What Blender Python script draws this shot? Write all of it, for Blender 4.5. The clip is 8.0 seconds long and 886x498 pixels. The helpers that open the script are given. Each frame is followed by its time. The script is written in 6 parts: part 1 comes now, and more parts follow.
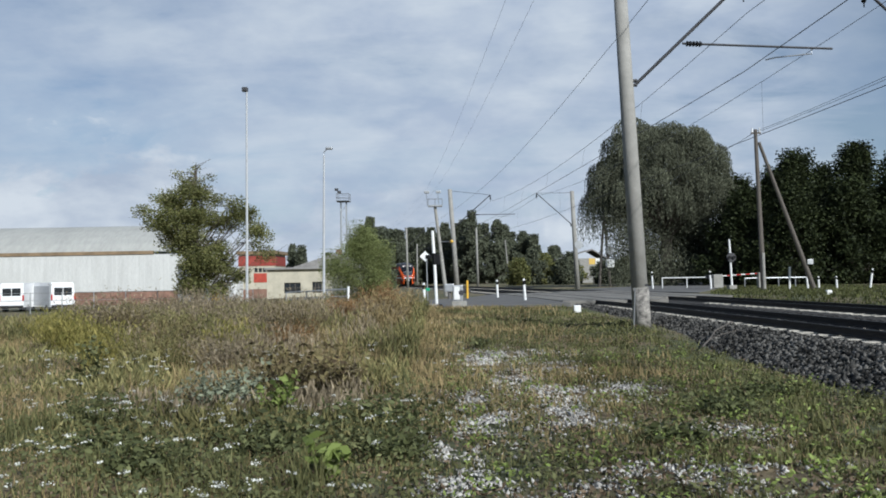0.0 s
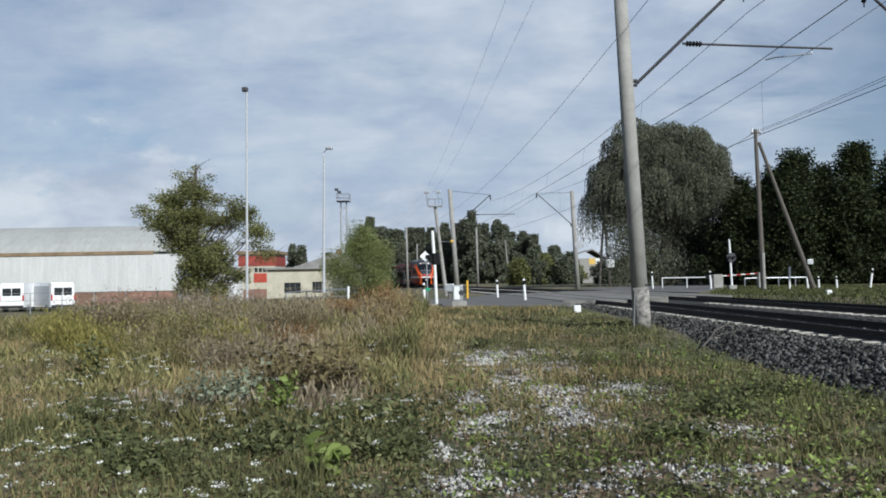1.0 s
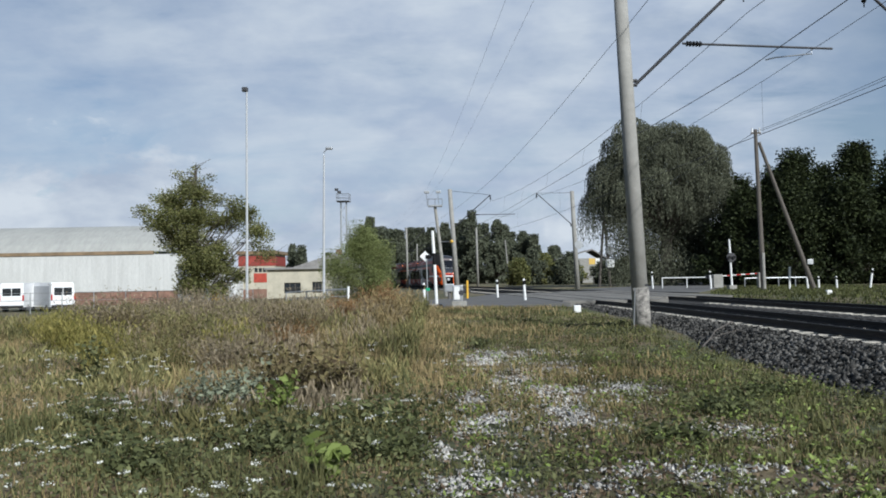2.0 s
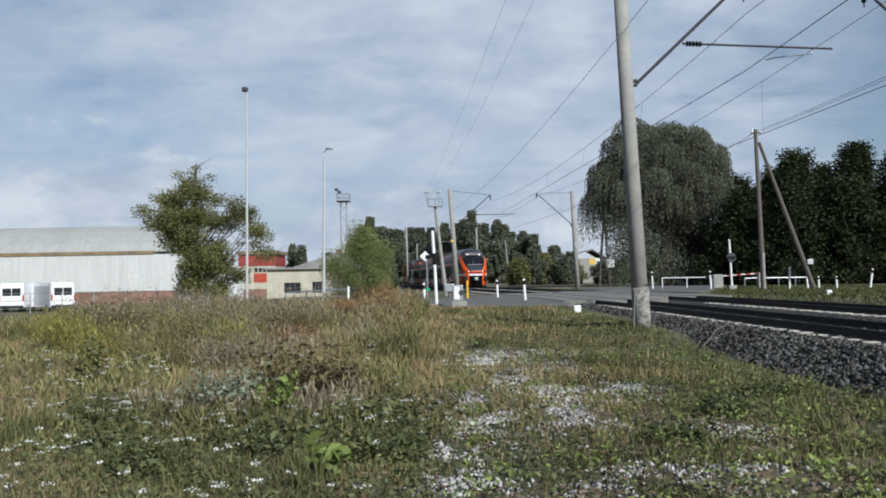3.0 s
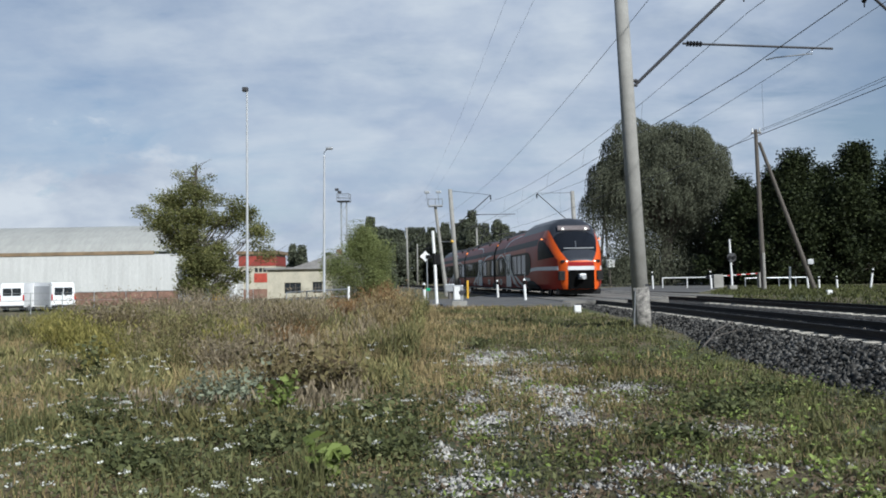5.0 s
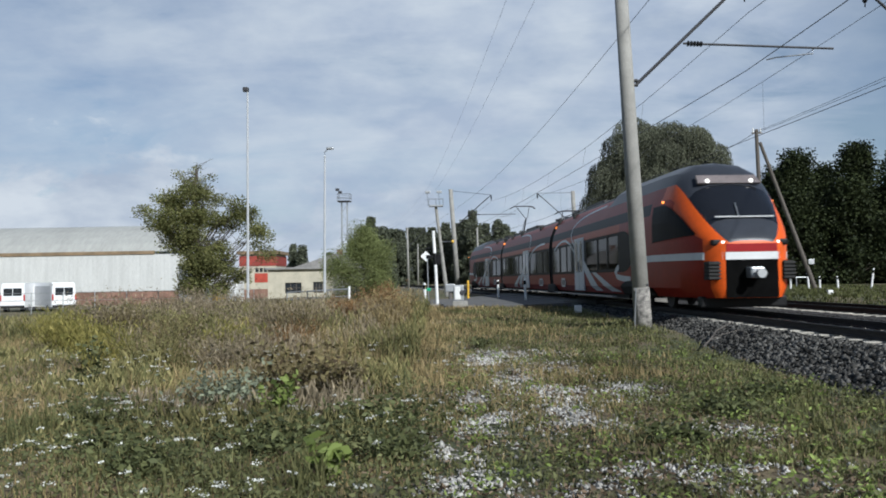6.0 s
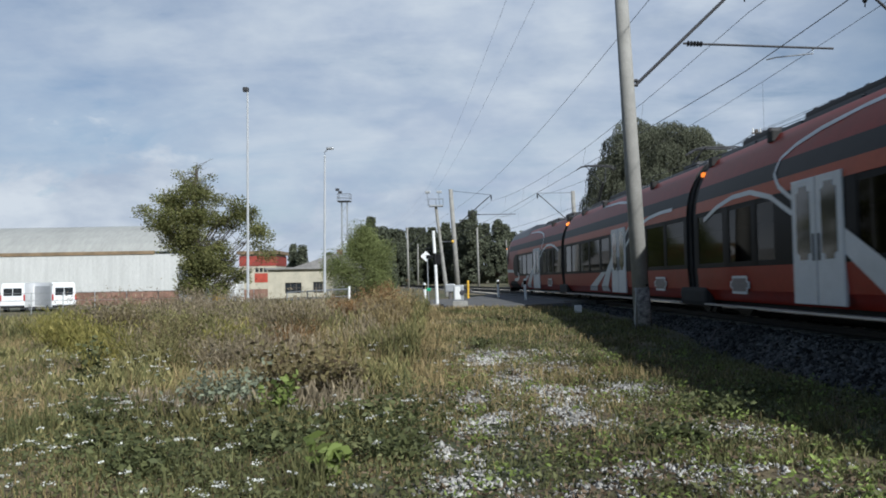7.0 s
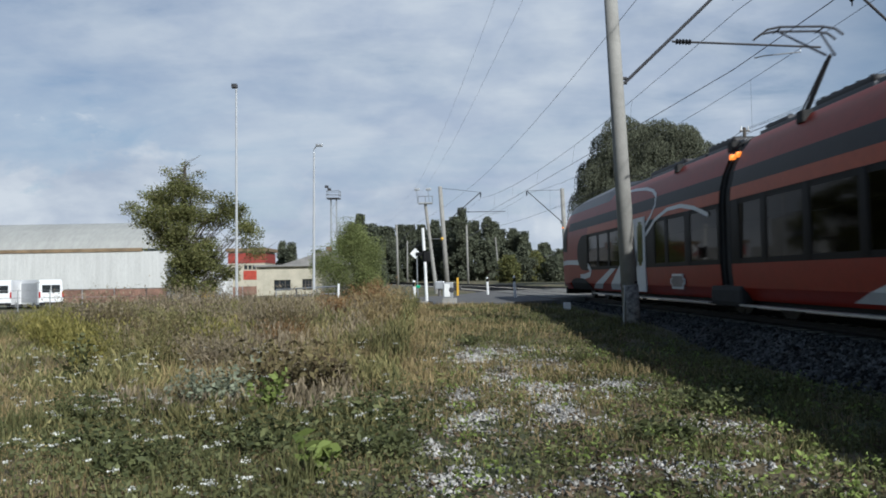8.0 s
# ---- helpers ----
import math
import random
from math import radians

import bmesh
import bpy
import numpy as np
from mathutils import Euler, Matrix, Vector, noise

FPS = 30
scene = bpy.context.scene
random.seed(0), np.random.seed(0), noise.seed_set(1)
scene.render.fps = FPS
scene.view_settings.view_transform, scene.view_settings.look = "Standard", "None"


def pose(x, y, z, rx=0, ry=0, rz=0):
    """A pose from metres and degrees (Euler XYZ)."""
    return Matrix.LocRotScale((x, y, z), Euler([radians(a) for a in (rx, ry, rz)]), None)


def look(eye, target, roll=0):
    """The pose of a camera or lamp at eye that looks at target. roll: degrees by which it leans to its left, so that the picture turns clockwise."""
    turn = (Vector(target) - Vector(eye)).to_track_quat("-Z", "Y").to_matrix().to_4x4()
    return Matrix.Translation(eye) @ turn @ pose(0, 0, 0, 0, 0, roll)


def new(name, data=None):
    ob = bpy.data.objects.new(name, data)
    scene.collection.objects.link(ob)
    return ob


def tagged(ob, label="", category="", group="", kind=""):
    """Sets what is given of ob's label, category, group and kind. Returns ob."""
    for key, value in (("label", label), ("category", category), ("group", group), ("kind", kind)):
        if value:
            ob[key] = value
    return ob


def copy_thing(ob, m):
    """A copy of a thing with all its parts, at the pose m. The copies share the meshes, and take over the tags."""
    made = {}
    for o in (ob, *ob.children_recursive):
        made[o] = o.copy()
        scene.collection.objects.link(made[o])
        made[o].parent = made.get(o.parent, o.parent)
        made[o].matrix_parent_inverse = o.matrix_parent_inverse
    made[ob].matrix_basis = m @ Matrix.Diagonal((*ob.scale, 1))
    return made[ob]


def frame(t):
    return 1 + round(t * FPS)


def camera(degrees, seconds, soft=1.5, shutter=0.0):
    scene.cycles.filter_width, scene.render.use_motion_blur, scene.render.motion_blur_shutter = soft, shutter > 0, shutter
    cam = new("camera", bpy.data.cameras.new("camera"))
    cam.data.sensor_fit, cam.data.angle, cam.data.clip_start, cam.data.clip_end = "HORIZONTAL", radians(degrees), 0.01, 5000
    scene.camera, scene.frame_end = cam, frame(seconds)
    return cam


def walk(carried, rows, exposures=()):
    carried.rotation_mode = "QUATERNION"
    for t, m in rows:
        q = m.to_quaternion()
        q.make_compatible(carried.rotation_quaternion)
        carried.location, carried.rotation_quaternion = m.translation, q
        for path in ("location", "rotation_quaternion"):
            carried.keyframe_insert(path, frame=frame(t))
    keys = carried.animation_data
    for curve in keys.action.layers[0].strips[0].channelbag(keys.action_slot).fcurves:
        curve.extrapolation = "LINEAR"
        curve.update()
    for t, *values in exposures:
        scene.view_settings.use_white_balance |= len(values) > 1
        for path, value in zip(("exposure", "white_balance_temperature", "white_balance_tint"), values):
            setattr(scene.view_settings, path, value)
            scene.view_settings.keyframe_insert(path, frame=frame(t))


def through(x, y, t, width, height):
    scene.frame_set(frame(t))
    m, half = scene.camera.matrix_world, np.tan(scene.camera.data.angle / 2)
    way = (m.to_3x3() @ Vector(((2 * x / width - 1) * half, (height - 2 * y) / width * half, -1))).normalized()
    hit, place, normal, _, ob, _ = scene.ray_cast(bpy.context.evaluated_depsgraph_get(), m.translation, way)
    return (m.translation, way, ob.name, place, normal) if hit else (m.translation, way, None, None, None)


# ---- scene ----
# ---------- camera ----------
EYE = (0.0, 0.0, 1.70)
cam = camera(58.3, 8.0, soft=1.8, shutter=0.18)


def aim(dx=0.0, dy=0.0):
    """Pose of the tripod head, turned by small angles (degrees) to the right and up."""
    a, e = radians(dx), radians(2.24 + dy)
    tgt = (math.sin(a) * math.cos(e) * 100, math.cos(a) * math.cos(e) * 100, EYE[2] + math.sin(e) * 100)
    return look(EYE, tgt, -1.0)


walk(cam, [(0.0, aim()), (4.5, aim()), (5.8, aim(-0.06)), (7.7, aim(-0.06)), (7.8, aim(-0.03, 0.0)),
           (7.9, aim(0.56, -0.17)), (8.0, aim(0.70, -0.21))],
     [(0.0, 0.05, 5800, 7), (7.0, 0.04, 5800, 7), (8.0, 0.0, 5800, 7)])

# ---------- world, sun, exposure ----------
SUN = Vector((0.82, -1.30, 1.0)).normalized()
scene.view_settings.exposure = 0.0


def build_world():
    w = bpy.data.worlds.new("sky")
    scene.world = w
    w.use_nodes = True
    nt = w.node_tree
    N, L = nt.nodes, nt.links
    N.clear()
    out = N.new("ShaderNodeOutputWorld")
    bg = N.new("ShaderNodeBackground")
    bg.inputs["Strength"].default_value = 0.073
    sky = N.new("ShaderNodeTexSky")
    sky.sky_type = "NISHITA"
    sky.sun_disc = False
    sky.sun_elevation = math.asin(SUN.z)
    sky.sun_rotation = math.atan2(SUN.x, SUN.y)
    sky.dust_density, sky.ozone_density = 1.0, 1.5
    co = N.new("ShaderNodeTexCoord")
    sep = N.new("ShaderNodeSeparateXYZ")
    L.new(co.outputs["Generated"], sep.inputs[0])

    def m(op, a, b=None, clamp=False):
        n = N.new("ShaderNodeMath")
        n.operation, n.use_clamp = op, clamp
        for i, v in enumerate((a, b)):
            if v is None:
                continue
            if isinstance(v, (int, float)):
                n.inputs[i].default_value = v
            else:
                L.new(v, n.inputs[i])
        return n.outputs[0]

    def ramp(v, stops):
        r = N.new("ShaderNodeValToRGB")
        L.new(v, r.inputs[0])
        while len(r.color_ramp.elements) < len(stops):
            r.color_ramp.elements.new(0.5)
        for e, (p, c) in zip(r.color_ramp.elements, stops):
            e.position, e.color = p, (c, c, c, 1) if isinstance(c, (int, float)) else (*c, 1)
        return r.outputs[0]

    def mix(f, a, b):
        n = N.new("ShaderNodeMix")
        n.data_type = "RGBA"
        L.new(f, n.inputs[0])
        for i, v in ((6, a), (7, b)):
            if isinstance(v, tuple):
                n.inputs[i].default_value = (*v, 1)
            else:
                L.new(v, n.inputs[i])
        return n.outputs[2]

    up = m("MAXIMUM", sep.outputs[2], 0.0)
    den = m("ADD", up, 0.22)
    px, py = m("DIVIDE", sep.outputs[0], den), m("DIVIDE", sep.outputs[1], den)
    comb = N.new("ShaderNodeCombineXYZ")
    L.new(px, comb.inputs[0]), L.new(py, comb.inputs[1])

    def noise_tex(vec, scale, detail, rough, loc=(0, 0, 0), sc=(1, 1, 1), rot=0.0, dist=0.0):
        mp = N.new("ShaderNodeMapping")
        mp.inputs["Location"].default_value, mp.inputs["Scale"].default_value = loc, sc
        mp.inputs["Rotation"].default_value = (0, 0, rot)
        L.new(vec, mp.inputs[0])
        n = N.new("ShaderNodeTexNoise")
        n.inputs["Scale"].default_value, n.inputs["Detail"].default_value = scale, detail
        n.inputs["Roughness"].default_value, n.inputs["Distortion"].default_value = rough, dist
        L.new(mp.outputs[0], n.inputs["Vector"])
        return n.outputs[0]

    # thin streaked high cloud
    streak = noise_tex(comb.outputs[0], 1.5, 8, 0.60, (3.1, 0.7, 0), (0.8, 1.7, 1), -0.15, 0.5)
    thin = ramp(streak, [(0.28, 0.30), (0.42, 0.75), (0.58, 1.0)])
    # a bluer gap towards the sunny side
    gap = m("MULTIPLY", ramp(m("ADD", sep.outputs[0], m("MULTIPLY", streak, 0.25)), [(0.50, 0.0), (0.62, 1.0)]), 0.75)
    thin = m("MULTIPLY", thin, m("SUBTRACT", 1.0, gap))
    # heaped cloud low over the horizon
    heap = noise_tex(co.outputs["Generated"], 5.5, 9, 0.58, (0.35, 0.2, 0.4), (1, 1, 1.7), 0, 0.2)
    west = ramp(m("MULTIPLY", sep.outputs[0], -1.0), [(0.10, 0.0), (0.45, 0.11)])
    low = ramp(m("SUBTRACT", m("ADD", heap, west), m("MULTIPLY", up, 2.1)), [(0.31, 0.0), (0.38, 1.0)])
    thin = m("MULTIPLY", thin, m("SUBTRACT", 1.0, m("MULTIPLY", west, 2.2)))
    shade = noise_tex(co.outputs["Generated"], 9.0, 7, 0.55, (1.35, 0.2, 0.1), (1, 1, 2.2))
    body = mix(ramp(shade, [(0.35, 0.0), (0.62, 1.0)]), (6.0, 6.5, 7.4), (9.2, 9.3, 9.4))
    veil = mix(ramp(shade, [(0.35, 0.0), (0.65, 1.0)]), (5.9, 6.5, 7.6), (8.1, 8.4, 8.8))
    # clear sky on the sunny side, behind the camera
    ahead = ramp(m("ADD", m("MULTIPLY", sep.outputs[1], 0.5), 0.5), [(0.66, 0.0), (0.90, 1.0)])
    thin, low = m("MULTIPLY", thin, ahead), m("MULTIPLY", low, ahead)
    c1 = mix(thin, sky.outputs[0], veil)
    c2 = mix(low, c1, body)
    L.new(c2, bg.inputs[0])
    L.new(bg.outputs[0], out.inputs[0])


build_world()
sun = new("sun", bpy.data.lights.new("sun", "SUN"))
sun.data.energy, sun.data.angle, sun.data.color = 5.0, radians(0.6), (1.0, 0.95, 0.87)
sun.matrix_world = look((SUN * 60)[:], (0, 0, 0))


# ---------- materials ----------
def mat(name, col, rough=0.7, metal=0.0, var=0.25, scale=3.0, fine=40.0, bump=0.15, col2=None, spec=0.5, stretch=(1, 1, 1), dist=0.01, each=0.0):
    """Principled surface with stains at a large scale, grain at a fine one, and slight relief. each: lighter or darker from object to object."""
    m = bpy.data.materials.new(name)
    m.use_nodes = True
    N, L = m.node_tree.nodes, m.node_tree.links
    b = N["Principled BSDF"]
    co = N.new("ShaderNodeTexCoord")
    mp = N.new("ShaderNodeMapping")
    mp.inputs["Scale"].default_value = stretch
    L.new(co.outputs["Object"], mp.inputs[0])
    n1, n2 = N.new("ShaderNodeTexNoise"), N.new("ShaderNodeTexNoise")
    for n, s, d in ((n1, scale, 6), (n2, fine, 4)):
        n.inputs["Scale"].default_value, n.inputs["Detail"].default_value = s, d
        n.inputs["Roughness"].default_value = 0.62
        L.new(mp.outputs[0], n.inputs["Vector"])
    r = N.new("ShaderNodeValToRGB")
    c2 = col2 or tuple(c * (1 - var) for c in col)
    r.color_ramp.elements[0].position, r.color_ramp.elements[1].position = 0.36, 0.62
    r.color_ramp.elements[0].color, r.color_ramp.elements[1].color = (*c2, 1), (*col, 1)
    L.new(n1.outputs[0], r.inputs[0])
    mr = N.new("ShaderNodeMapRange")
    mr.inputs[3].default_value, mr.inputs[4].default_value = 1 - var * 0.9, 1 + var * 0.9
    mr.inputs[1].default_value, mr.inputs[2].default_value = 0.3, 0.7
    L.new(n2.outputs[0], mr.inputs[0])
    fac = mr.outputs[0]
    if each:
        oi = N.new("ShaderNodeObjectInfo")
        m2 = N.new("ShaderNodeMapRange")
        m2.inputs[3].default_value, m2.inputs[4].default_value = 1 - each, 1 + each
        L.new(oi.outputs["Random"], m2.inputs[0])
        mm = N.new("ShaderNodeMath")
        mm.operation = "MULTIPLY"
        L.new(fac, mm.inputs[0]), L.new(m2.outputs[0], mm.inputs[1])
        fac = mm.outputs[0]
    mul = N.new("ShaderNodeVectorMath")
    mul.operation = "SCALE"
    L.new(r.outputs[0], mul.inputs[0]), L.new(fac, mul.inputs["Scale"])
    L.new(mul.outputs[0], b.inputs["Base Color"])
    b.inputs["Roughness"].default_value, b.inputs["Metallic"].default_value = rough, metal
    b.inputs["Specular IOR Level"].default_value = spec
    if bump:
        bp = N.new("ShaderNodeBump")
        bp.inputs["Strength"].default_value, bp.inputs["Distance"].default_value = bump, dist
        L.new(n2.outputs[0], bp.inputs["Height"])
        L.new(bp.outputs[0], b.inputs["Normal"])
    return m


def leaf_mat(name, c1, c2, rough=0.6, through=0.3):
    """Foliage: every leaf or clump its own tone, light partly passing through."""
    m = bpy.data.materials.new(name)
    m.use_nodes = True
    N, L = m.node_tree.nodes, m.node_tree.links
    b, out = N["Principled BSDF"], N["Material Output"]
    g = N.new("ShaderNodeNewGeometry")
    r = N.new("ShaderNodeValToRGB")
    r.color_ramp.elements[0].color, r.color_ramp.elements[1].color = (*c1, 1), (*c2, 1)
    L.new(g.outputs["Random Per Island"], r.inputs[0])
    co = N.new("ShaderNodeTexCoord")
    n = N.new("ShaderNodeTexNoise")
    n.inputs["Scale"].default_value, n.inputs["Detail"].default_value = 0.5, 3
    L.new(co.outputs["Object"], n.inputs["Vector"])
    mr = N.new("ShaderNodeMapRange")
    mr.inputs[1].default_value, mr.inputs[2].default_value = 0.3, 0.7
    mr.inputs[3].default_value, mr.inputs[4].default_value = 0.65, 1.35
    L.new(n.outputs[0], mr.inputs[0])
    mul = N.new("ShaderNodeVectorMath")
    mul.operation = "SCALE"
    L.new(r.outputs[0], mul.inputs[0]), L.new(mr.outputs[0], mul.inputs["Scale"])
    L.new(mul.outputs[0], b.inputs["Base Color"])
    b.inputs["Roughness"].default_value = rough
    b.inputs["Specular IOR Level"].default_value = 0.12
    tr = N.new("ShaderNodeBsdfTranslucent")
    L.new(mul.outputs[0], tr.inputs[0])
    mx = N.new("ShaderNodeMixShader")
    mx.inputs[0].default_value = through
    L.new(b.outputs[0], mx.inputs[1]), L.new(tr.outputs[0], mx.inputs[2])
    L.new(mx.outputs[0], out.inputs[0])
    return m


def glow_mat(name, col, strength):
    m = bpy.data.materials.new(name)
    m.use_nodes = True
    b = m.node_tree.nodes["Principled BSDF"]
    b.inputs["Base Color"].default_value = (*col, 1)
    b.inputs["Emission Color"].default_value = (*col, 1)
    b.inputs["Emission Strength"].default_value = strength
    return m


def glass_mat(name, tint, gloss=0.12):
    """A tinted pane: part see-through, part mirror."""
    m = bpy.data.materials.new(name)
    m.use_nodes = True
    N, L = m.node_tree.nodes, m.node_tree.links
    N.remove(N["Principled BSDF"])
    out = N["Material Output"]
    t, g, mx, fr = N.new("ShaderNodeBsdfTransparent"), N.new("ShaderNodeBsdfGlossy"), N.new("ShaderNodeMixShader"), N.new("ShaderNodeFresnel")
    t.inputs[0].default_value = (*tint, 1)
    g.inputs["Roughness"].default_value = 0.04
    fr.inputs[0].default_value = 1.18
    L.new(fr.outputs[0], mx.inputs[0]), L.new(t.outputs[0], mx.inputs[1]), L.new(g.outputs[0], mx.inputs[2])
    L.new(mx.outputs[0], out.inputs[0])
    return m


M = {}
M["white"] = mat("white_paint", (0.78, 0.78, 0.76), 0.5, var=0.12, bump=0.05)
M["black"] = mat("black_paint", (0.008, 0.008, 0.009), 0.55, var=0.3, spec=0.2)
M["concrete"] = mat("concrete", (0.29, 0.28, 0.255), 0.85, var=0.22, scale=2.0, fine=60, bump=0.3)
M["concrete_dark"] = mat("damp_concrete", (0.14, 0.13, 0.12), 0.85, var=0.4, scale=3.0, fine=50, bump=0.3)
M["deck"] = mat("worn_deck_concrete", (0.19, 0.18, 0.16), 0.9, var=0.3, scale=1.5, fine=30, bump=0.3, each=0.12)
M["damp"] = mat("stained_concrete", (0.30, 0.28, 0.25), 0.9, var=0.5, scale=5.0, fine=30, bump=0.4, col2=(0.07, 0.065, 0.06))
M["sleeper"] = mat("sleeper_concrete", (0.43, 0.40, 0.34), 0.85, var=0.25, scale=4, fine=50, each=0.18)
M["steel"] = mat("galvanised_steel", (0.42, 0.43, 0.44), 0.45, 0.7, var=0.15, fine=60, bump=0.05)
M["zinc"] = mat("bright_zinc", (0.46, 0.47, 0.48), 0.55, 0.15, var=0.1, fine=60, bump=0.03)
M["darksteel"] = mat("dark_steel", (0.06, 0.06, 0.065), 0.55, 0.4, var=0.3)
M["rail"] = mat("rusty_rail", (0.022, 0.017, 0.014), 0.7, 0.2, var=0.35)
M["railtop"] = mat("worn_rail_head", (0.06, 0.055, 0.05), 0.5, 0.5, var=0.1)
M["wood"] = mat("weathered_wood", (0.115, 0.10, 0.085), 0.85, var=0.3, stretch=(6, 6, 0.5), fine=20)
M["asphalt"] = mat("worn_asphalt", (0.13, 0.126, 0.119), 0.9, var=0.25, scale=0.6, fine=30, bump=0.25)
M["ballast"] = mat("ballast_bed", (0.055, 0.05, 0.045), 0.95, var=0.6, scale=8, fine=22, bump=1.0, dist=0.05, col2=(0.012, 0.012, 0.011))
M["bark"] = mat("bark", (0.12, 0.10, 0.08), 0.9, var=0.4, stretch=(4, 4, 0.8), bump=0.6)
M["orange"] = mat("orange_plastic", (0.75, 0.13, 0.02), 0.4, var=0.1, bump=0)
M["yellow"] = mat("yellow_paint", (0.72, 0.42, 0.04), 0.5, var=0.1, bump=0)
M["red"] = mat("red_paint", (0.42, 0.018, 0.014), 0.45, var=0.1, bump=0)
M["wire"] = mat("wire", (0.035, 0.035, 0.04), 0.5, 0.6, var=0.1, bump=0)


# ---------- mesh helpers ----------
def part(name, bm, material, parent=None, label="", smooth=False):
    """Links a bmesh as one mesh object, under a thing or part where one is given."""
    me = bpy.data.meshes.new(name)
    bm.to_mesh(me)
    bm.free()
    for mt in material if isinstance(material, (list, tuple)) else [material]:
        me.materials.append(mt)
    if smooth:
        for p in me.polygons:
            p.use_smooth = True
    ob = new(name, me)
    if parent:
        ob.parent = parent
    if label:
        ob["label"] = label
    return ob


def raw(name, verts, faces, material, parent=None):
    me = bpy.data.meshes.new(name)
    me.from_pydata(verts, [], faces)
    me.materials.append(material)
    ob = new(name, me)
    if parent:
        ob.parent = parent
    return ob


def box(bm, a, b, m=None, bev=0.0):
    c = [(a[i] + b[i]) / 2 for i in range(3)]
    r = bmesh.ops.create_cube(bm, size=1, matrix=Matrix.Translation(c) @ Matrix.Diagonal((b[0] - a[0], b[1] - a[1], b[2] - a[2], 1)))
    vs = r["verts"]
    if bev:
        es = list({e for v in vs for e in v.link_edges})
        out = bmesh.ops.bevel(bm, geom=es, offset=bev, segments=2, affect="EDGES", profile=0.6)
        vs = list({v for f in out["faces"] for v in f.verts} | {v for v in vs if v.is_valid})
    if m is not None:
        bmesh.ops.transform(bm, matrix=m, verts=vs)
    return bm


def rod(bm, p, q, r0, r1=None, n=8, cap=True):
    p, q = Vector(p), Vector(q)
    d = q - p
    m = Matrix.Translation((p + q) / 2) @ d.to_track_quat("Z", "Y").to_matrix().to_4x4()
    bmesh.ops.create_cone(bm, cap_ends=cap, segments=n, radius1=r0, radius2=r0 if r1 is None else r1, depth=d.length, matrix=m)
    return bm


def ball(bm, c, r, sc=(1, 1, 1), n=8):
    bmesh.ops.create_uvsphere(bm, u_segments=n, v_segments=max(4, n // 2 + 1), radius=r, matrix=Matrix.Translation(c) @ Matrix.Diagonal((*sc, 1)))
    return bm


def tube(bm, pts, r, n=5):
    """A thin tube through a row of points."""
    rings = []
    pts = [Vector(p) for p in pts]
    for i, p in enumerate(pts):
        d = (pts[min(i + 1, len(pts) - 1)] - pts[max(i - 1, 0)]).normalized()
        s = d.cross(Vector((0, 0, 1)))
        s = s.normalized() if s.length > 1e-3 else Vector((1, 0, 0))
        u = s.cross(d)
        rings.append([bm.verts.new(p + (s * math.cos(k * 2 * math.pi / n) + u * math.sin(k * 2 * math.pi / n)) * r) for k in range(n)])
    for a, b in zip(rings, rings[1:]):
        for k in range(n):
            bm.faces.new((a[k], a[(k + 1) % n], b[(k + 1) % n], b[k]))
    return bm


B = bmesh.new


def thing(name, m, label, category, group="", kind=""):
    ob = new(name)
    ob.empty_display_size = 0.2
    ob.matrix_world = m
    return tagged(ob, label, category, group, kind)


def smooth(a, b, x):
    t = np.clip((x - a) / (b - a), 0, 1)
    return t * t * (3 - 2 * t)


# ---------- the line of the railway ----------
RAIL_Z, SLEEPER_Z, GAP = 0.64, 0.475, 5.0
_Y = np.linspace(-90, 260, 3501)
_Yc = np.clip(_Y, 0, 165)
_X = 8.6401 + 0.013829 * np.clip(_Y, -90, 165) - 0.00092205 * _Yc ** 2 + 1.0981e-6 * _Yc ** 3
_slope = 0.013829 - 2 * 0.00092205 * 165 + 3 * 1.0981e-6 * 165 ** 2
_X = _X + np.clip(_Y - 165, 0, None) * _slope
_S = np.concatenate([[0], np.cumsum(np.hypot(np.diff(_X), np.diff(_Y)))])
_S = _S - np.interp(0, _Y, _S)


def line(s, off=0.0, z=0.0):
    """Place on the near track's line, s metres along it from beside the camera, off metres to its right."""
    x, y = np.interp(s, _S, _X), np.interp(s, _S, _Y)
    a = math.atan2(np.interp(s + 0.2, _S, _X) - np.interp(s - 0.2, _S, _X), np.interp(s + 0.2, _S, _Y) - np.interp(s - 0.2, _S, _Y))
    return Vector((x + off * math.cos(a), y - off * math.sin(a), z)), a


def centre_x(y):
    return np.interp(y, _Y, _X)


def ground_z(x, y):
    x, y = np.asarray(x, float), np.asarray(y, float)
    u = x - centre_x(y)
    z = 0.42 * smooth(15, 34, y) * (1 - 0.75 * smooth(8, 26, -x))
    z = z - 0.45 * smooth(14, 30, -x) * smooth(20, 55, y)
    z = z + 0.22 * np.exp(-((x - 5.3) / 1.0) ** 2 - ((y - 22) / 3.5) ** 2)
    z = np.where(u > -2.2, np.minimum(z, 0.3), z)
    z = z + (0.62 - z) * smooth(7.4, 9.5, u)
    return z


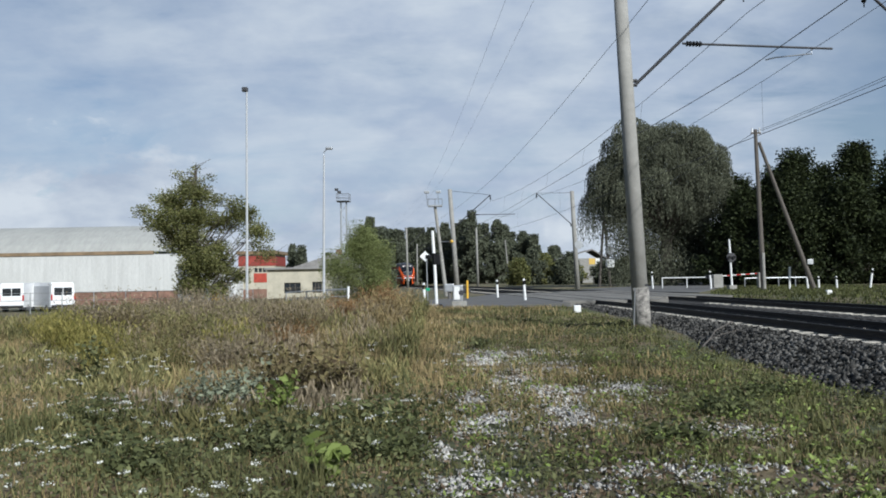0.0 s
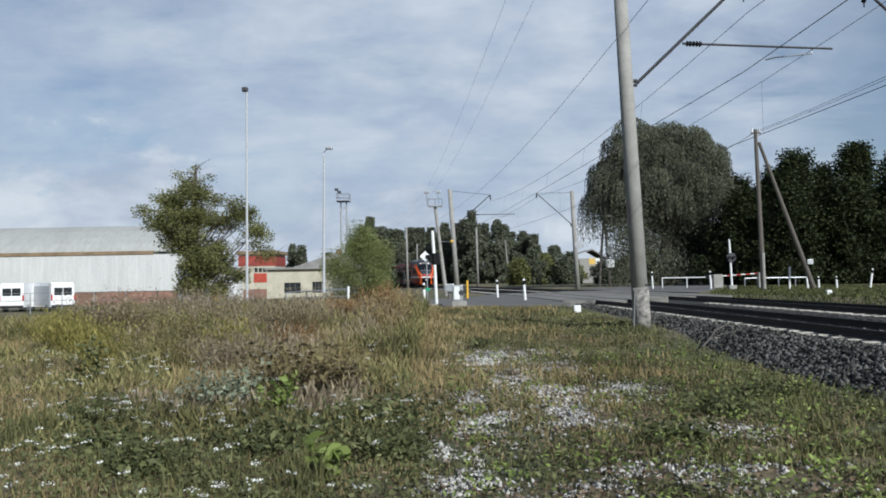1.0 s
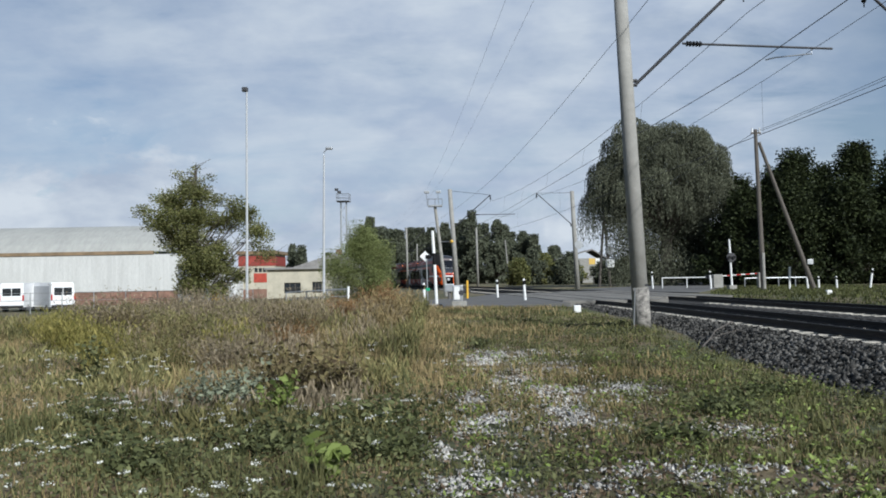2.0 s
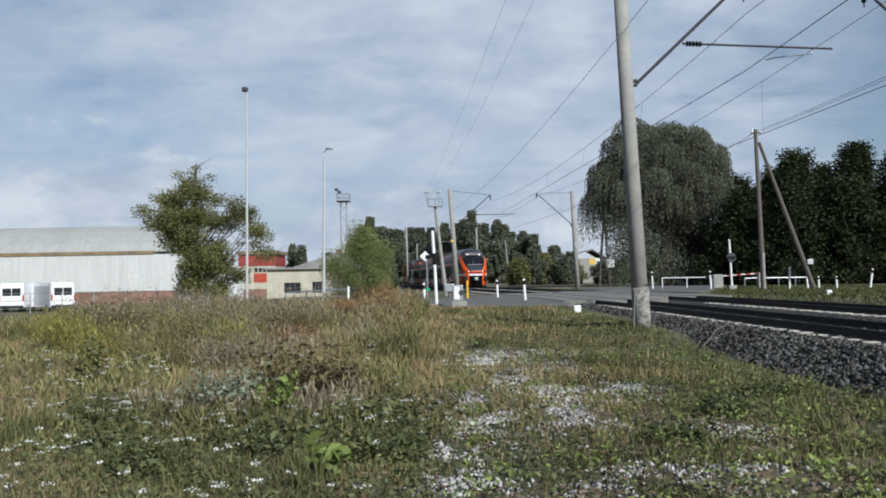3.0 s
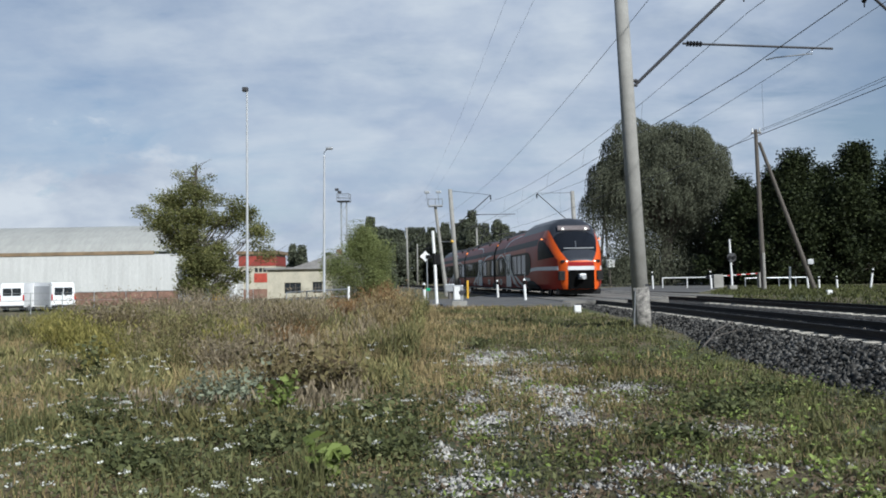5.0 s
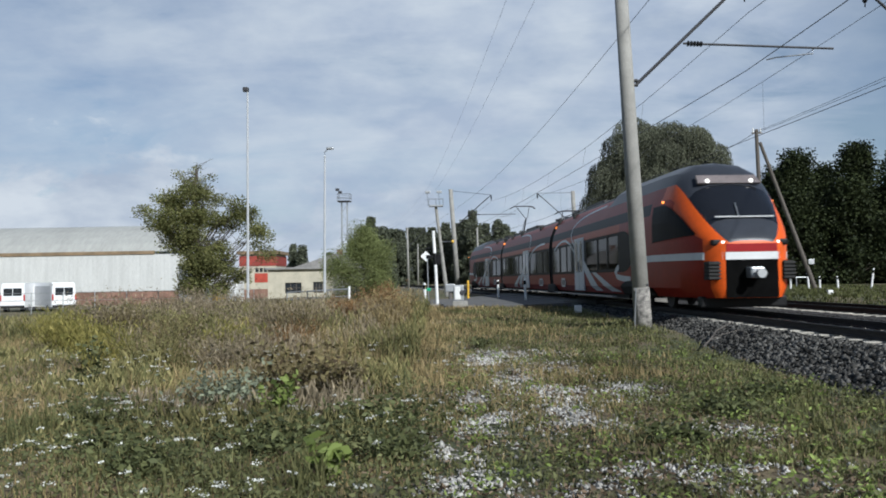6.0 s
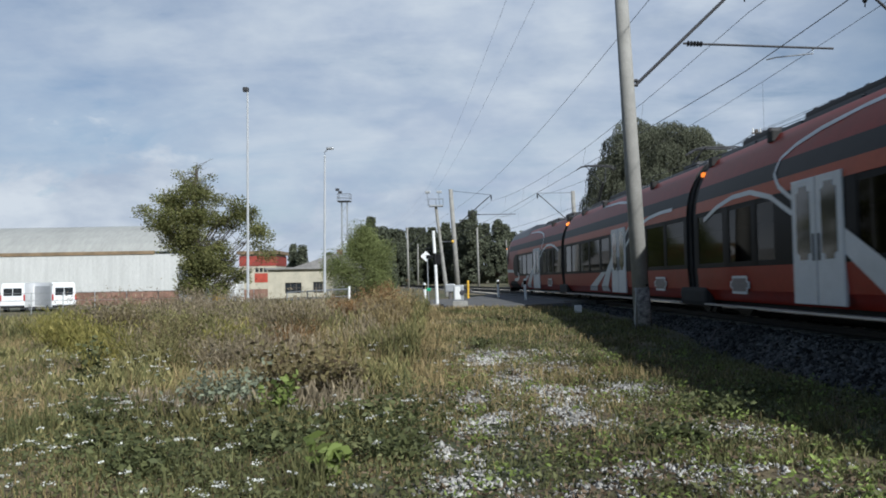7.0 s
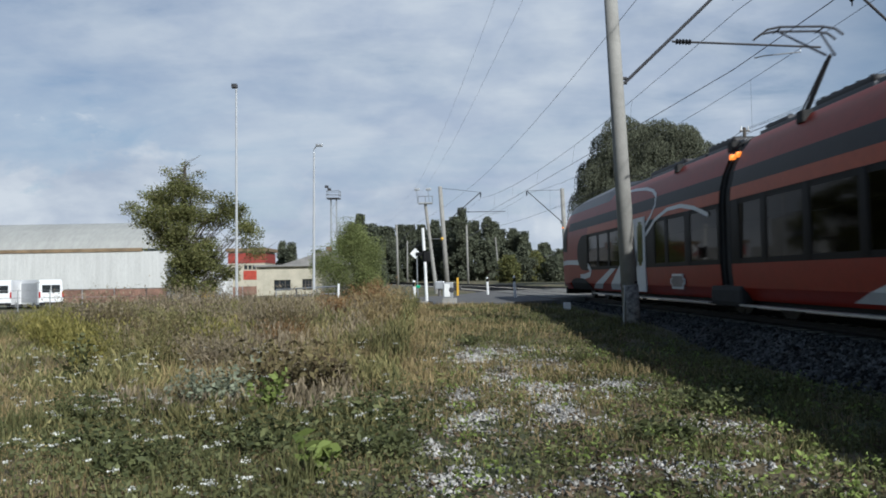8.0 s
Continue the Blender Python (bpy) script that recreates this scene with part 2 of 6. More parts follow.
# ---------- ground ----------
def ground_material():
    """Meadow soil under the grass: olive turf, dry straw-coloured areas, pale crushed stone showing through."""
    m = bpy.data.materials.new("meadow_soil")
    m.use_nodes = True
    N, L = m.node_tree.nodes, m.node_tree.links
    b = N["Principled BSDF"]
    co = N.new("ShaderNodeTexCoord")

    def ns(scale, detail=5, rough=0.6, loc=(0, 0, 0)):
        mp = N.new("ShaderNodeMapping")
        mp.inputs["Location"].default_value = loc
        L.new(co.outputs["Object"], mp.inputs[0])
        n = N.new("ShaderNodeTexNoise")
        n.inputs["Scale"].default_value, n.inputs["Detail"].default_value, n.inputs["Roughness"].default_value = scale, detail, rough
        L.new(mp.outputs[0], n.inputs["Vector"])
        return n.outputs[0]

    def rp(v, a, b_, c1, c2):
        r = N.new("ShaderNodeValToRGB")
        r.color_ramp.elements[0].position, r.color_ramp.elements[1].position = a, b_
        r.color_ramp.elements[0].color, r.color_ramp.elements[1].color = (*c1, 1), (*c2, 1)
        L.new(v, r.inputs[0])
        return r.outputs[0]

    def mx(f, a, c):
        n = N.new("ShaderNodeMix")
        n.data_type = "RGBA"
        L.new(f, n.inputs[0]), L.new(a, n.inputs[6]), L.new(c, n.inputs[7])
        return n.outputs[2]

    turf = rp(ns(6, 8, 0.7), 0.3, 0.7, (0.03, 0.035, 0.015), (0.12, 0.13, 0.055))
    dry = rp(ns(9, 8, 0.7, (3, 1, 0)), 0.3, 0.7, (0.09, 0.07, 0.04), (0.26, 0.2, 0.11))
    f1 = rp(ns(0.35, 4, 0.6, (7, 2, 0)), 0.42, 0.6, (0, 0, 0), (1, 1, 1))
    col = mx(f1, turf, dry)
    L.new(col, b.inputs["Base Color"])
    b.inputs["Roughness"].default_value = 0.95
    bp = N.new("ShaderNodeBump")
    bp.inputs["Strength"].default_value, bp.inputs["Distance"].default_value = 0.8, 0.05
    L.new(ns(25, 6, 0.7), bp.inputs["Height"])
    L.new(bp.outputs[0], b.inputs["Normal"])
    return m


M["soil"] = ground_material()


def build_ground():
    ys = np.concatenate([[-2500, -900, -300, -100, -40, -15], np.arange(-6, 40, 0.35), np.arange(40, 100, 1.5), [110, 130, 160, 200, 260, 400, 700, 1300, 2600, 4000]])
    xs = np.concatenate([[-3500, -1500, -600, -250, -120, -80, -60], np.arange(-45, -12, 1.5), np.arange(-12, 22, 0.35), np.arange(22, 50, 2), [60, 90, 150, 300, 700, 1500, 3500]])
    XX, YY = np.meshgrid(xs, ys)
    ZZ = ground_z(XX, YY)
    v = [(x, y, z + (0.035 * noise.noise((x * 0.9, y * 0.9, 0)) + 0.02 * noise.noise((x * 2.7, y * 2.7, 3)) if abs(x) < 50 and -6 < y < 100 else 0))
         for x, y, z in zip(XX.ravel().tolist(), YY.ravel().tolist(), ZZ.ravel().tolist())]
    n = len(xs)
    f = [(j * n + i, j * n + i + 1, (j + 1) * n + i + 1, (j + 1) * n + i) for j in range(len(ys) - 1) for i in range(n - 1)]
    g = raw("ground", v, f, M["soil"])
    for p in g.data.polygons:
        p.use_smooth = True
    tagged(g, "uneven meadow ground with dry grass and soil", "ground", kind="structure")


build_ground()


def sheet(name, pts_a, pts_b, material, lift, label, cat, n=6):
    """A strip of paving between two edges, laid just above the ground, with thickness."""
    bm = B()
    rows = []
    for p, q in zip(pts_a, pts_b):
        rows.append([bm.verts.new((p[0] + (q[0] - p[0]) * i / n, p[1] + (q[1] - p[1]) * i / n, p[2] + (q[2] - p[2]) * i / n + lift)) for i in range(n + 1)])
    for a, b in zip(rows, rows[1:]):
        for i in range(n):
            bm.faces.new((a[i], a[i + 1], b[i + 1], b[i]))
    ext = bmesh.ops.extrude_face_region(bm, geom=bm.faces[:])
    for v in ext["geom"]:
        if isinstance(v, bmesh.types.BMVert):
            v.co.z -= 0.25
    bmesh.ops.recalc_face_normals(bm, faces=bm.faces)
    return tagged(part(name, bm, material), label, cat, kind="structure")


# the access road that crosses the line
sheet("road", [(-60, 30, -0.35), (-25, 33.5, -0.2), (-12, 35.0, 0.22), (-2.2, 35.6, 0.44), (2.0, 35.2, 0.48), (5.6, 35.2, 0.575)],
      [(-60, 40, -0.35), (-25, 43.5, -0.2), (-12, 45.0, 0.26), (-2.8, 46, 0.46), (1.5, 52, 0.5), (4.2, 60.0, 0.575)], M["asphalt"], 0.03, "worn grey asphalt road leading over the railway", "road")
sheet("road", [(16.2, 50.5, 0.60), (19.5, 58, 0.65), (30, 84, 0.62), (60, 150, 0.6)],
      [(12.0, 72.0, 0.60), (15, 76, 0.65), (24, 92, 0.62), (52, 156, 0.6)], M["asphalt"], 0.03, "grey asphalt road beyond the railway crossing", "road")


# ---------- tracks ----------
def profile_sweep(name, prof, s0, s1, step, material, parent=None, off=0.0, close=False):
    bm = B()
    prev = None
    for s in np.arange(s0, s1 + 1e-6, step):
        ring = []
        for u, z in prof:
            p, _ = line(s, off + u, z)
            ring.append(bm.verts.new(p))
        if prev:
            k = len(prof)
            for i in range(k if close else k - 1):
                bm.faces.new((prev[i], prev[(i + 1) % k], ring[(i + 1) % k], ring[i]))
        prev = ring
    bmesh.ops.recalc_face_normals(bm, faces=bm.faces)
    return part(name, bm, material, parent)


RAILP = [(-0.075, 0.0), (-0.07, 0.018), (-0.012, 0.035), (-0.012, 0.115), (-0.036, 0.128), (-0.036, 0.158), (-0.028, 0.165),
         (0.028, 0.165), (0.036, 0.158), (0.036, 0.128), (0.012, 0.115), (0.012, 0.035), (0.07, 0.018), (0.075, 0.0)]


def sleeper_mesh():
    bm = B()
    prof = [(-1.35, 0.0), (-0.95, 0.0), (-0.5, -0.03), (0.5, -0.03), (0.95, 0.0), (1.35, 0.0)]
    rows = []
    for u, z in prof:
        rows.append([bm.verts.new((u, -0.15, -0.2)), bm.verts.new((u, -0.11, z)), bm.verts.new((u, 0.11, z)), bm.verts.new((u, 0.15, -0.2))])
    for a, b in zip(rows, rows[1:]):
        for i in range(3):
            bm.faces.new((a[i], a[i + 1], b[i + 1], b[i]))
    bm.faces.new(rows[0]), bm.faces.new(rows[-1][::-1])
    bmesh.ops.recalc_face_normals(bm, faces=bm.faces)
    me = bpy.data.meshes.new("sleeper")
    bm.to_mesh(me)
    bm.free()
    me.materials.append(M["sleeper"])
    return me


def build_tracks():
    prof = [(-3.2, -0.25), (-2.75, 0.0), (-1.75, 0.40), (-1.42, 0.452), (0, 0.455), (1.5, 0.455), (2.5, 0.38), (3.5, 0.452), (5.0, 0.455), (6.5, 0.455), (6.8, 0.42), (7.8, 0.2), (8.4, -0.2)]
    fine = []
    for (a, za), (b, zb) in zip(prof, prof[1:]):
        k = max(1, int((b - a) / 0.14))
        fine += [(a + (b - a) * i / k, za + (zb - za) * i / k) for i in range(k)]
    bed = profile_sweep("ballast_bed", fine + [prof[-1]], -40, 60, 0.3, M["ballast"])
    for v in bed.data.vertices:
        v.co += Vector((0, 0, 0.02 * noise.noise(v.co * 4.0) + 0.015 * noise.noise(v.co * 11.0)))
    tagged(bed, "grey crushed-stone ballast bed with sloping shoulder", "ballast", kind="structure")
    bed2 = profile_sweep("ballast_bed", prof, 60, 250, 3.0, M["ballast"])
    tagged(bed2, "dark crushed-stone ballast bed in the distance", "ballast", kind="structure")
    sm = sleeper_mesh()
    for k, off in enumerate((0.0, GAP)):
        tr = thing("railway_track", Matrix(), "broad-gauge track with rusty rails on pale concrete sleepers", "railway track", "tracks of the line", "structure")
        for u in (-0.76, 0.76):
            prof_r = [(u + a, SLEEPER_Z + b) for a, b in RAILP]
            rail = profile_sweep("rail", prof_r, -60, 240, 1.5, M["rail"], tr, off, True)
            rail["label"] = "rusty steel rail"
            head = profile_sweep("rail_head", [(u - 0.03, SLEEPER_Z + 0.1665), (u + 0.03, SLEEPER_Z + 0.1665)], -60, 240, 1.5, M["railtop"], rail, off)
            head["label"] = "worn bright running surface"
        s = -22.0 + (0.11 if k else 0.0)
        rnd = random.Random(5 + k)
        while s < 36.0:
            p, a = line(s, off, SLEEPER_Z - 0.002 + rnd.uniform(-0.006, 0.006))
            ob = new("sleeper", sm)
            ob.parent = tr
            ob.matrix_basis = Matrix.Translation(p) @ Matrix.Rotation(-a + rnd.uniform(-0.008, 0.008), 4, "Z")
            s += 0.625
        verts, faces = [], []
        s = 56.0
        tv = [v.co.copy() for v in sm.vertices]
        tf = [tuple(f.vertices) for f in sm.polygons]
        while s < 200:
            p, a = line(s, off, SLEEPER_Z)
            mm = Matrix.Translation(p) @ Matrix.Rotation(-a, 4, "Z")
            o = len(verts)
            verts += [mm @ v for v in tv]
            faces += [tuple(i + o for i in f) for f in tf]
            s += 0.625
        tagged(raw("far_sleepers", verts, faces, M["sleeper"], tr), kind="stuff")
    # crossing deck: panels between and beside the rails
    deck = thing("crossing_deck", Matrix(), "concrete level crossing deck panels between the rails", "level crossing", kind="structure")
    for off in (0.0, GAP):
        for a, b in ((-2.4, -0.86), (-0.64, 0.64), (0.86, 2.6)):
            for s in np.arange(37.2 + off * 0.9, 58 + off * 0.9, 2.0):
                bm = B()
                c = []
                for ss, uu in ((s, a), (s, b), (s + 1.97, b), (s + 1.97, a)):
                    c.append(line(ss, off + uu, 0)[0])
                bot = [bm.verts.new((p.x, p.y, 0.35)) for p in c]
                top = [bm.verts.new((p.x, p.y, 0.632)) for p in c]
                bm.faces.new(top), bm.faces.new(bot[::-1])
                for i in range(4):
                    bm.faces.new((bot[i], bot[(i + 1) % 4], top[(i + 1) % 4], top[i]))
                part("panel", bm, M["deck"], deck)


build_tracks()


# ---------- masts, wires ----------
def mast(base, top, arm_root, tip, tube_a, tube_b, z_label, r0=0.2, r1=0.14, mark=False):
    """Concrete catenary mast with a slanted bracket and a registration tube over its track."""
    b, t = Vector(base), Vector(top)
    th = thing("catenary_mast", Matrix.Translation(b), z_label, "mast", "masts along the line")
    t, ar, tp = t - b, Vector(arm_root) - b, Vector(tip) - b
    pole = part("pole", rod(B(), (0, 0, -0.4), t, r0, r1, 16), M["concrete"], th, "grey spun-concrete pole", True)
    bm = B()
    rod(bm, ar, tp, 0.045, 0.045, 8)
    part("bracket", bm, M["darksteel"], th, "dark steel bracket tube")
    bm = B()
    top_in = t + Vector((0, 0, -0.15))
    tube(bm, [top_in, tp], 0.02)
    part("stay_rod", bm, M["darksteel"], th)
    bm = B()
    for k in (0.0, 0.12):
        rod(bm, ar + Vector((-0.3, 0, k)), ar + Vector((0.06, 0, k)), 0.05, 0.05, 8)
    part("clamp", bm, M["darksteel"], th)
    if tube_a:
        ta, tb = Vector(tube_a) - b, Vector(tube_b) - b
        rt = part("registration_tube", rod(B(), ta, tb, 0.032, 0.032, 8), M["darksteel"], th)
        d = (tb - ta).normalized()
        bm = B()
        for i in range(5):
            rod(bm, ta + d * (0.12 + i * 0.09), ta + d * (0.17 + i * 0.09), 0.085, 0.06, 10)
        rod(bm, ta, ta + d * 0.6, 0.03, 0.03, 8)
        part("insulator", bm, M["black"], rt, "ribbed dark insulator")
        bm = B()
        e = ta + d * ((tb - ta).length * 0.86)
        tube(bm, [e + Vector((0, 0, 0)), e + Vector((0.02, 0, -0.16)), e + Vector((-0.9 if d.x > 0 else 0.9, 0.3, -0.17)), e + Vector((-1.15 if d.x > 0 else 1.15, 0.35, -0.22))], 0.02)
        part("steady_arm", bm, M["steel"], rt)
    bm = B()
    for i in range(4):
        rod(bm, tp + Vector((0, 0, -0.08 - i * 0.1)), tp + Vector((0, 0, -0.15 - i * 0.1)), 0.09, 0.05, 8)
    rod(bm, tp, tp + Vector((0, 0, -0.6)), 0.02, 0.02, 6)
    part("insulator", bm, M["black"], th, "hanging dark insulator")
    if mark:
        for zz, w in ((1.36, 0.03), (9.0, 0.02)):
            u = t.normalized()
            bm = B()
            rod(bm, u * (zz - w), u * (zz + w), 0.22 if zz < 3 else 0.16, 0.22 if zz < 3 else 0.16, 18)
            part("band", bm, M["darksteel"] if zz < 3 else M["white"], th)
        u = t.normalized()
        part("damp_foot", rod(B(), u * -0.2, u * 1.3, 0.245, 0.238, 16), M["damp"], th, "damp stained pole foot", True)
        bm = B()
        rod(bm, (-0.30, -0.12, -0.2), (-0.22, -0.15, 1.3), 0.02, 0.02, 6)
        part("earthing_rod", bm, M["steel"], th)
        bm = B()
        tube(bm, [t * 0.02 + Vector((-0.2, -0.05, 0)), t * 0.5 + Vector((-0.19, -0.05, 0)), t + Vector((-0.16, -0.05, 0))], 0.012)
        part("earthing_wire", bm, M["wire"], th)
    return th


mast((5.48, 22, 0.1), (5.06, 22, 10.6), (5.44, 22, 7.05), (8.55, 22, 9.95), (6.8, 22, 8.2), (10.99, 22, 7.98), "tall leaning grey concrete catenary mast beside the track", 0.235, 0.18, True)
mast((1.37, 78, 0.3), (0.77, 78, 10.62), (1.15, 78, 6.89), (4.75, 78, 10.0), (3.05, 78, 8.08), (7.16, 78, 8.07), "leaning concrete catenary mast beyond the crossing", 0.26, 0.2)
mast((13.5, 80, 0.3), (13.13, 80, 10.46), (13.2, 80, 6.93), (9.54, 80, 10.3), None, None, "upright concrete catenary mast with round plate", 0.26, 0.2)
mast((17.2, 25, 0.3), (17.2, 25, 10.9), (17.1, 25, 7.3), (13.55, 25, 10.75), None, None, "concrete catenary mast beyond the far track", 0.22, 0.17)
mast((-5.98, 133, 0.3), (-6.09, 133, 10.6), (-6.0, 133, 7.3), (-3.0, 133, 10.3), None, None, "distant concrete catenary mast")
mast((5.8, 134, 0.3), (5.69, 134, 10.47), (5.75, 134, 8.3), (9.2, 134, 10.4), None, None, "distant concrete catenary mast")
mast((-6.3, 190, 0.3), (-6.19, 190, 10.46), (-6.2, 190, 9.0), (-1.5, 190, 9.7), None, None, "far concrete catenary mast before the forest")


def wire(name, pts, sag, r, label, droppers=False):
    bm = B()
    out = []
    for a, b in zip(pts, pts[1:]):
        a, b = Vector(a), Vector(b)
        for i in range(13):
            t = i / 12
            out.append(a.lerp(b, t) - Vector((0, 0, sag * 4 * t * (1 - t))))
    tube(bm, out, r, 4)
    return tagged(part(name, bm, M["wire"]), label, "wire", "overhead wires")


def on_line(s_list, off, zs):
    return [tuple(line(s, off, z)[0]) for s, z in zip(s_list, zs)]


SP = [-34, 22, 78, 134, 190, 236]
c1 = on_line(SP, 0.0, [7.35, 7.38, 7.6, 7.6, 7.6, 7.6])
m1 = on_line(SP, 0.15, [9.0, 9.05, 9.4, 9.4, 9.4, 9.4])
c2 = on_line(SP, GAP, [7.3, 7.32, 7.5, 7.6, 7.6, 7.6])
m2 = on_line(SP, GAP, [9.9] * 6)
f1 = [tuple(line(q, o, z)[0]) for q, o, z in zip(SP, (-2.9, -2.3, -1.3, -1.2, -1.2, -1.2), (9.85, 9.85, 10.2, 10.3, 10.3, 10.3))]
f2 = on_line(SP, -5.3, [10.6] * 6)
f3 = on_line(SP, -6.2, [10.6] * 6)
wire("contact_wire", c1, 0.05, 0.013, "dark contact wire over the near track")
wire("messenger_wire", m1, 0.9, 0.011, "sagging messenger wire over the near track")
wire("contact_wire", c2, 0.05, 0.013, "dark contact wire over the far track")
wire("messenger_wire", m2, 0.9, 0.011, "sagging messenger wire over the far track")
wire("feeder_wire", f1, 0.5, 0.011, "feeder wire along the mast tops")
wire("power_line", f2, 0.5, 0.0045, "thin power line beside the railway")
wire("power_line", f3, 0.5, 0.004, "thin power line beside the railway")
for cc, mm_ in ((c1, m1), (c2, m2)):
    for i in range(1, 4):
        for k in (2, 4, 6, 8, 10):
            t = k / 12
            a = Vector(cc[i]).lerp(Vector(cc[i + 1]), t)
            b = Vector(mm_[i]).lerp(Vector(mm_[i + 1]), t) - Vector((0, 0, 0.9 * 4 * t * (1 - t)))
            tagged(part("dropper", tube(B(), [a, b], 0.005, 3), M["wire"]), "thin dropper wire between messenger and contact wire", "wire", "droppers")


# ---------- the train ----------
# one paint in two tones: red holds the sides' shade, orange the nose's sun
T_SHADED_RED = mat("train_shaded_red", (0.27, 0.020, 0.008), 0.42, var=0.12, bump=0.02, fine=8, spec=0.2)
T_SUNLIT_ORANGE = mat("train_sunlit_orange", (0.62, 0.092, 0.010), 0.38, var=0.08, bump=0.02, fine=8, spec=0.25)
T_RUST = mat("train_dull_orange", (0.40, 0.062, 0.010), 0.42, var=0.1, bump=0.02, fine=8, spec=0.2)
T_DARK = mat("train_window_band", (0.009, 0.009, 0.01), 0.45, var=0.15, bump=0, spec=0.06)
T_NAVY = mat("train_dark_grey", (0.036, 0.040, 0.050), 0.35, var=0.15, bump=0.02, spec=0.2)
T_STRIPE = mat("train_grey_stripe", (0.022, 0.02, 0.021), 0.5, var=0.15, bump=0.02, spec=0.2)
T_ROOF = mat("train_roof", (0.20, 0.17, 0.165), 0.5, 0.1, var=0.25, bump=0.05, stretch=(1, 0.3, 1))
T_WHITE = mat("train_white", (0.62, 0.62, 0.62), 0.4, var=0.08, bump=0.02)
T_UNDER = mat("train_underframe", (0.018, 0.017, 0.016), 0.8, var=0.4)
T_GLASS = glass_mat("train_window_glass", (0.06, 0.062, 0.066))
T_SCREEN = mat("windscreen_glass", (0.012, 0.013, 0.016), 0.08, var=0.1, bump=0)
T_SEAT = mat("seat_fabric", (0.05, 0.05, 0.06), 0.9, var=0.2)
T_RECESS_SHADE = mat("black_recess_shade", (0.006, 0.006, 0.006), 0.95, var=0.3, spec=0.0)
T_SIGNAL_RED = mat("deep_red_strip", (0.26, 0.008, 0.010), 0.5, var=0.1, bump=0, spec=0.2)
T_LAMP = glow_mat("headlight_glow", (1.0, 0.95, 0.85), 1.2)
T_AMBER = glow_mat("amber_marker", (1.0, 0.25, 0.03), 1.2)

HALF = [(1.50, 0.42), (1.70, 0.70), (1.74, 1.25), (1.74, 2.72), (1.71, 3.02), (1.62, 3.40), (1.42, 3.85), (1.18, 4.15), (0.70, 4.36), (0.0, 4.42)]
ND = [0.0, 0.04, 0.12, 0.22, 0.35, 0.52, 0.7, 0.9, 1.1, 1.3, 1.5, 1.7, 1.9, 2.15, 2.4, 2.8, 3.2]
NT = [2.02, 2.12, 2.28, 2.46, 2.68, 2.94, 3.20, 3.48, 3.76, 4.02, 4.24, 4.41, 4.51, 4.56, 4.58, 4.60, 4.62]
NW = [0.74, 0.86, 0.99, 1.10, 1.21, 1.31, 1.39, 1.46, 1.515, 1.56, 1.595, 1.625, 1.65, 1.675, 1.695, 1.72, 1.74]


def section(d):
    """Half section at d metres behind the nose tip: narrower and lower towards the tip."""
    w = np.interp(d, ND, NW) / 1.74
    top = np.interp(d, ND + [9.0, 9.6], NT + [4.70, 4.42])
    zb = 1.75
    if top > 4.42:
        return [(x * w, z if z <= 3.85 else 3.85 + (z - 3.85) * (top - 3.85) / 0.57) for x, z in HALF]
    return [(x * w, z if z <= zb else zb + (z - zb) * (top - zb) / (4.42 - zb)) for x, z in HALF]


def side_x(d, z):
    s = section(d)
    return float(np.interp(z, [q[1] for q in s], [q[0] for q in s]))


def ribbon(name, pts, width, parent, d_of, side, material=None, label="", lift=0.012):
    """A painted band on the train's side, along points (y, z) of the side, hugging its surface."""
    bm = B()
    dense = []
    for (a, b), (c, e) in zip(pts, pts[1:]):
        k = max(2, int(math.hypot(c - a, e - b) / 0.3))
        dense += [(a + (c - a) * i / k, b + (e - b) * i / k) for i in range(k)]
    dense.append(pts[-1])
    prev = None
    for i, (y, z) in enumerate(dense):
        p, q = dense[max(i - 1, 0)], dense[min(i + 1, len(dense) - 1)]
        ty, tz = q[0] - p[0], q[1] - p[1]
        ln = math.hypot(ty, tz) or 1
        row = []
        for k in (-1, -0.34, 0.34, 1):
            yy, zz = y - tz / ln * width * k / 2, z + ty / ln * width * k / 2
            row.append(bm.verts.new((side * (side_x(d_of(yy), zz) + lift), yy, zz)))
        if prev:
            for k in range(3):
                bm.faces.new((prev[k], prev[k + 1], row[k + 1], row[k]))
        prev = row
    return part(name, bm, material or T_WHITE, parent, label)


def slab(name, quad, parent, d_of, side):
    """A painted four-cornered patch on the side: upper far, upper near, lower near, lower far corners as (y, z)."""
    bm = B()
    prev = None
    (a, b, c, e) = quad
    for i in range(25):
        t = i / 24
        p, q = (a[0] + (e[0] - a[0]) * t, a[1] + (e[1] - a[1]) * t), (b[0] + (c[0] - b[0]) * t, b[1] + (c[1] - b[1]) * t)
        row = [bm.verts.new((side * (side_x(d_of(y), z) + 0.018), y, z)) for y, z in [(p[0] + (q[0] - p[0]) * k / 4, p[1] + (q[1] - p[1]) * k / 4) for k in range(5)]]
        if prev:
            for k in range(4):
                bm.faces.new((prev[k], prev[k + 1], row[k + 1], row[k]))
        prev = row
    return part(name, bm, T_WHITE, parent, "white diagonal stripe")


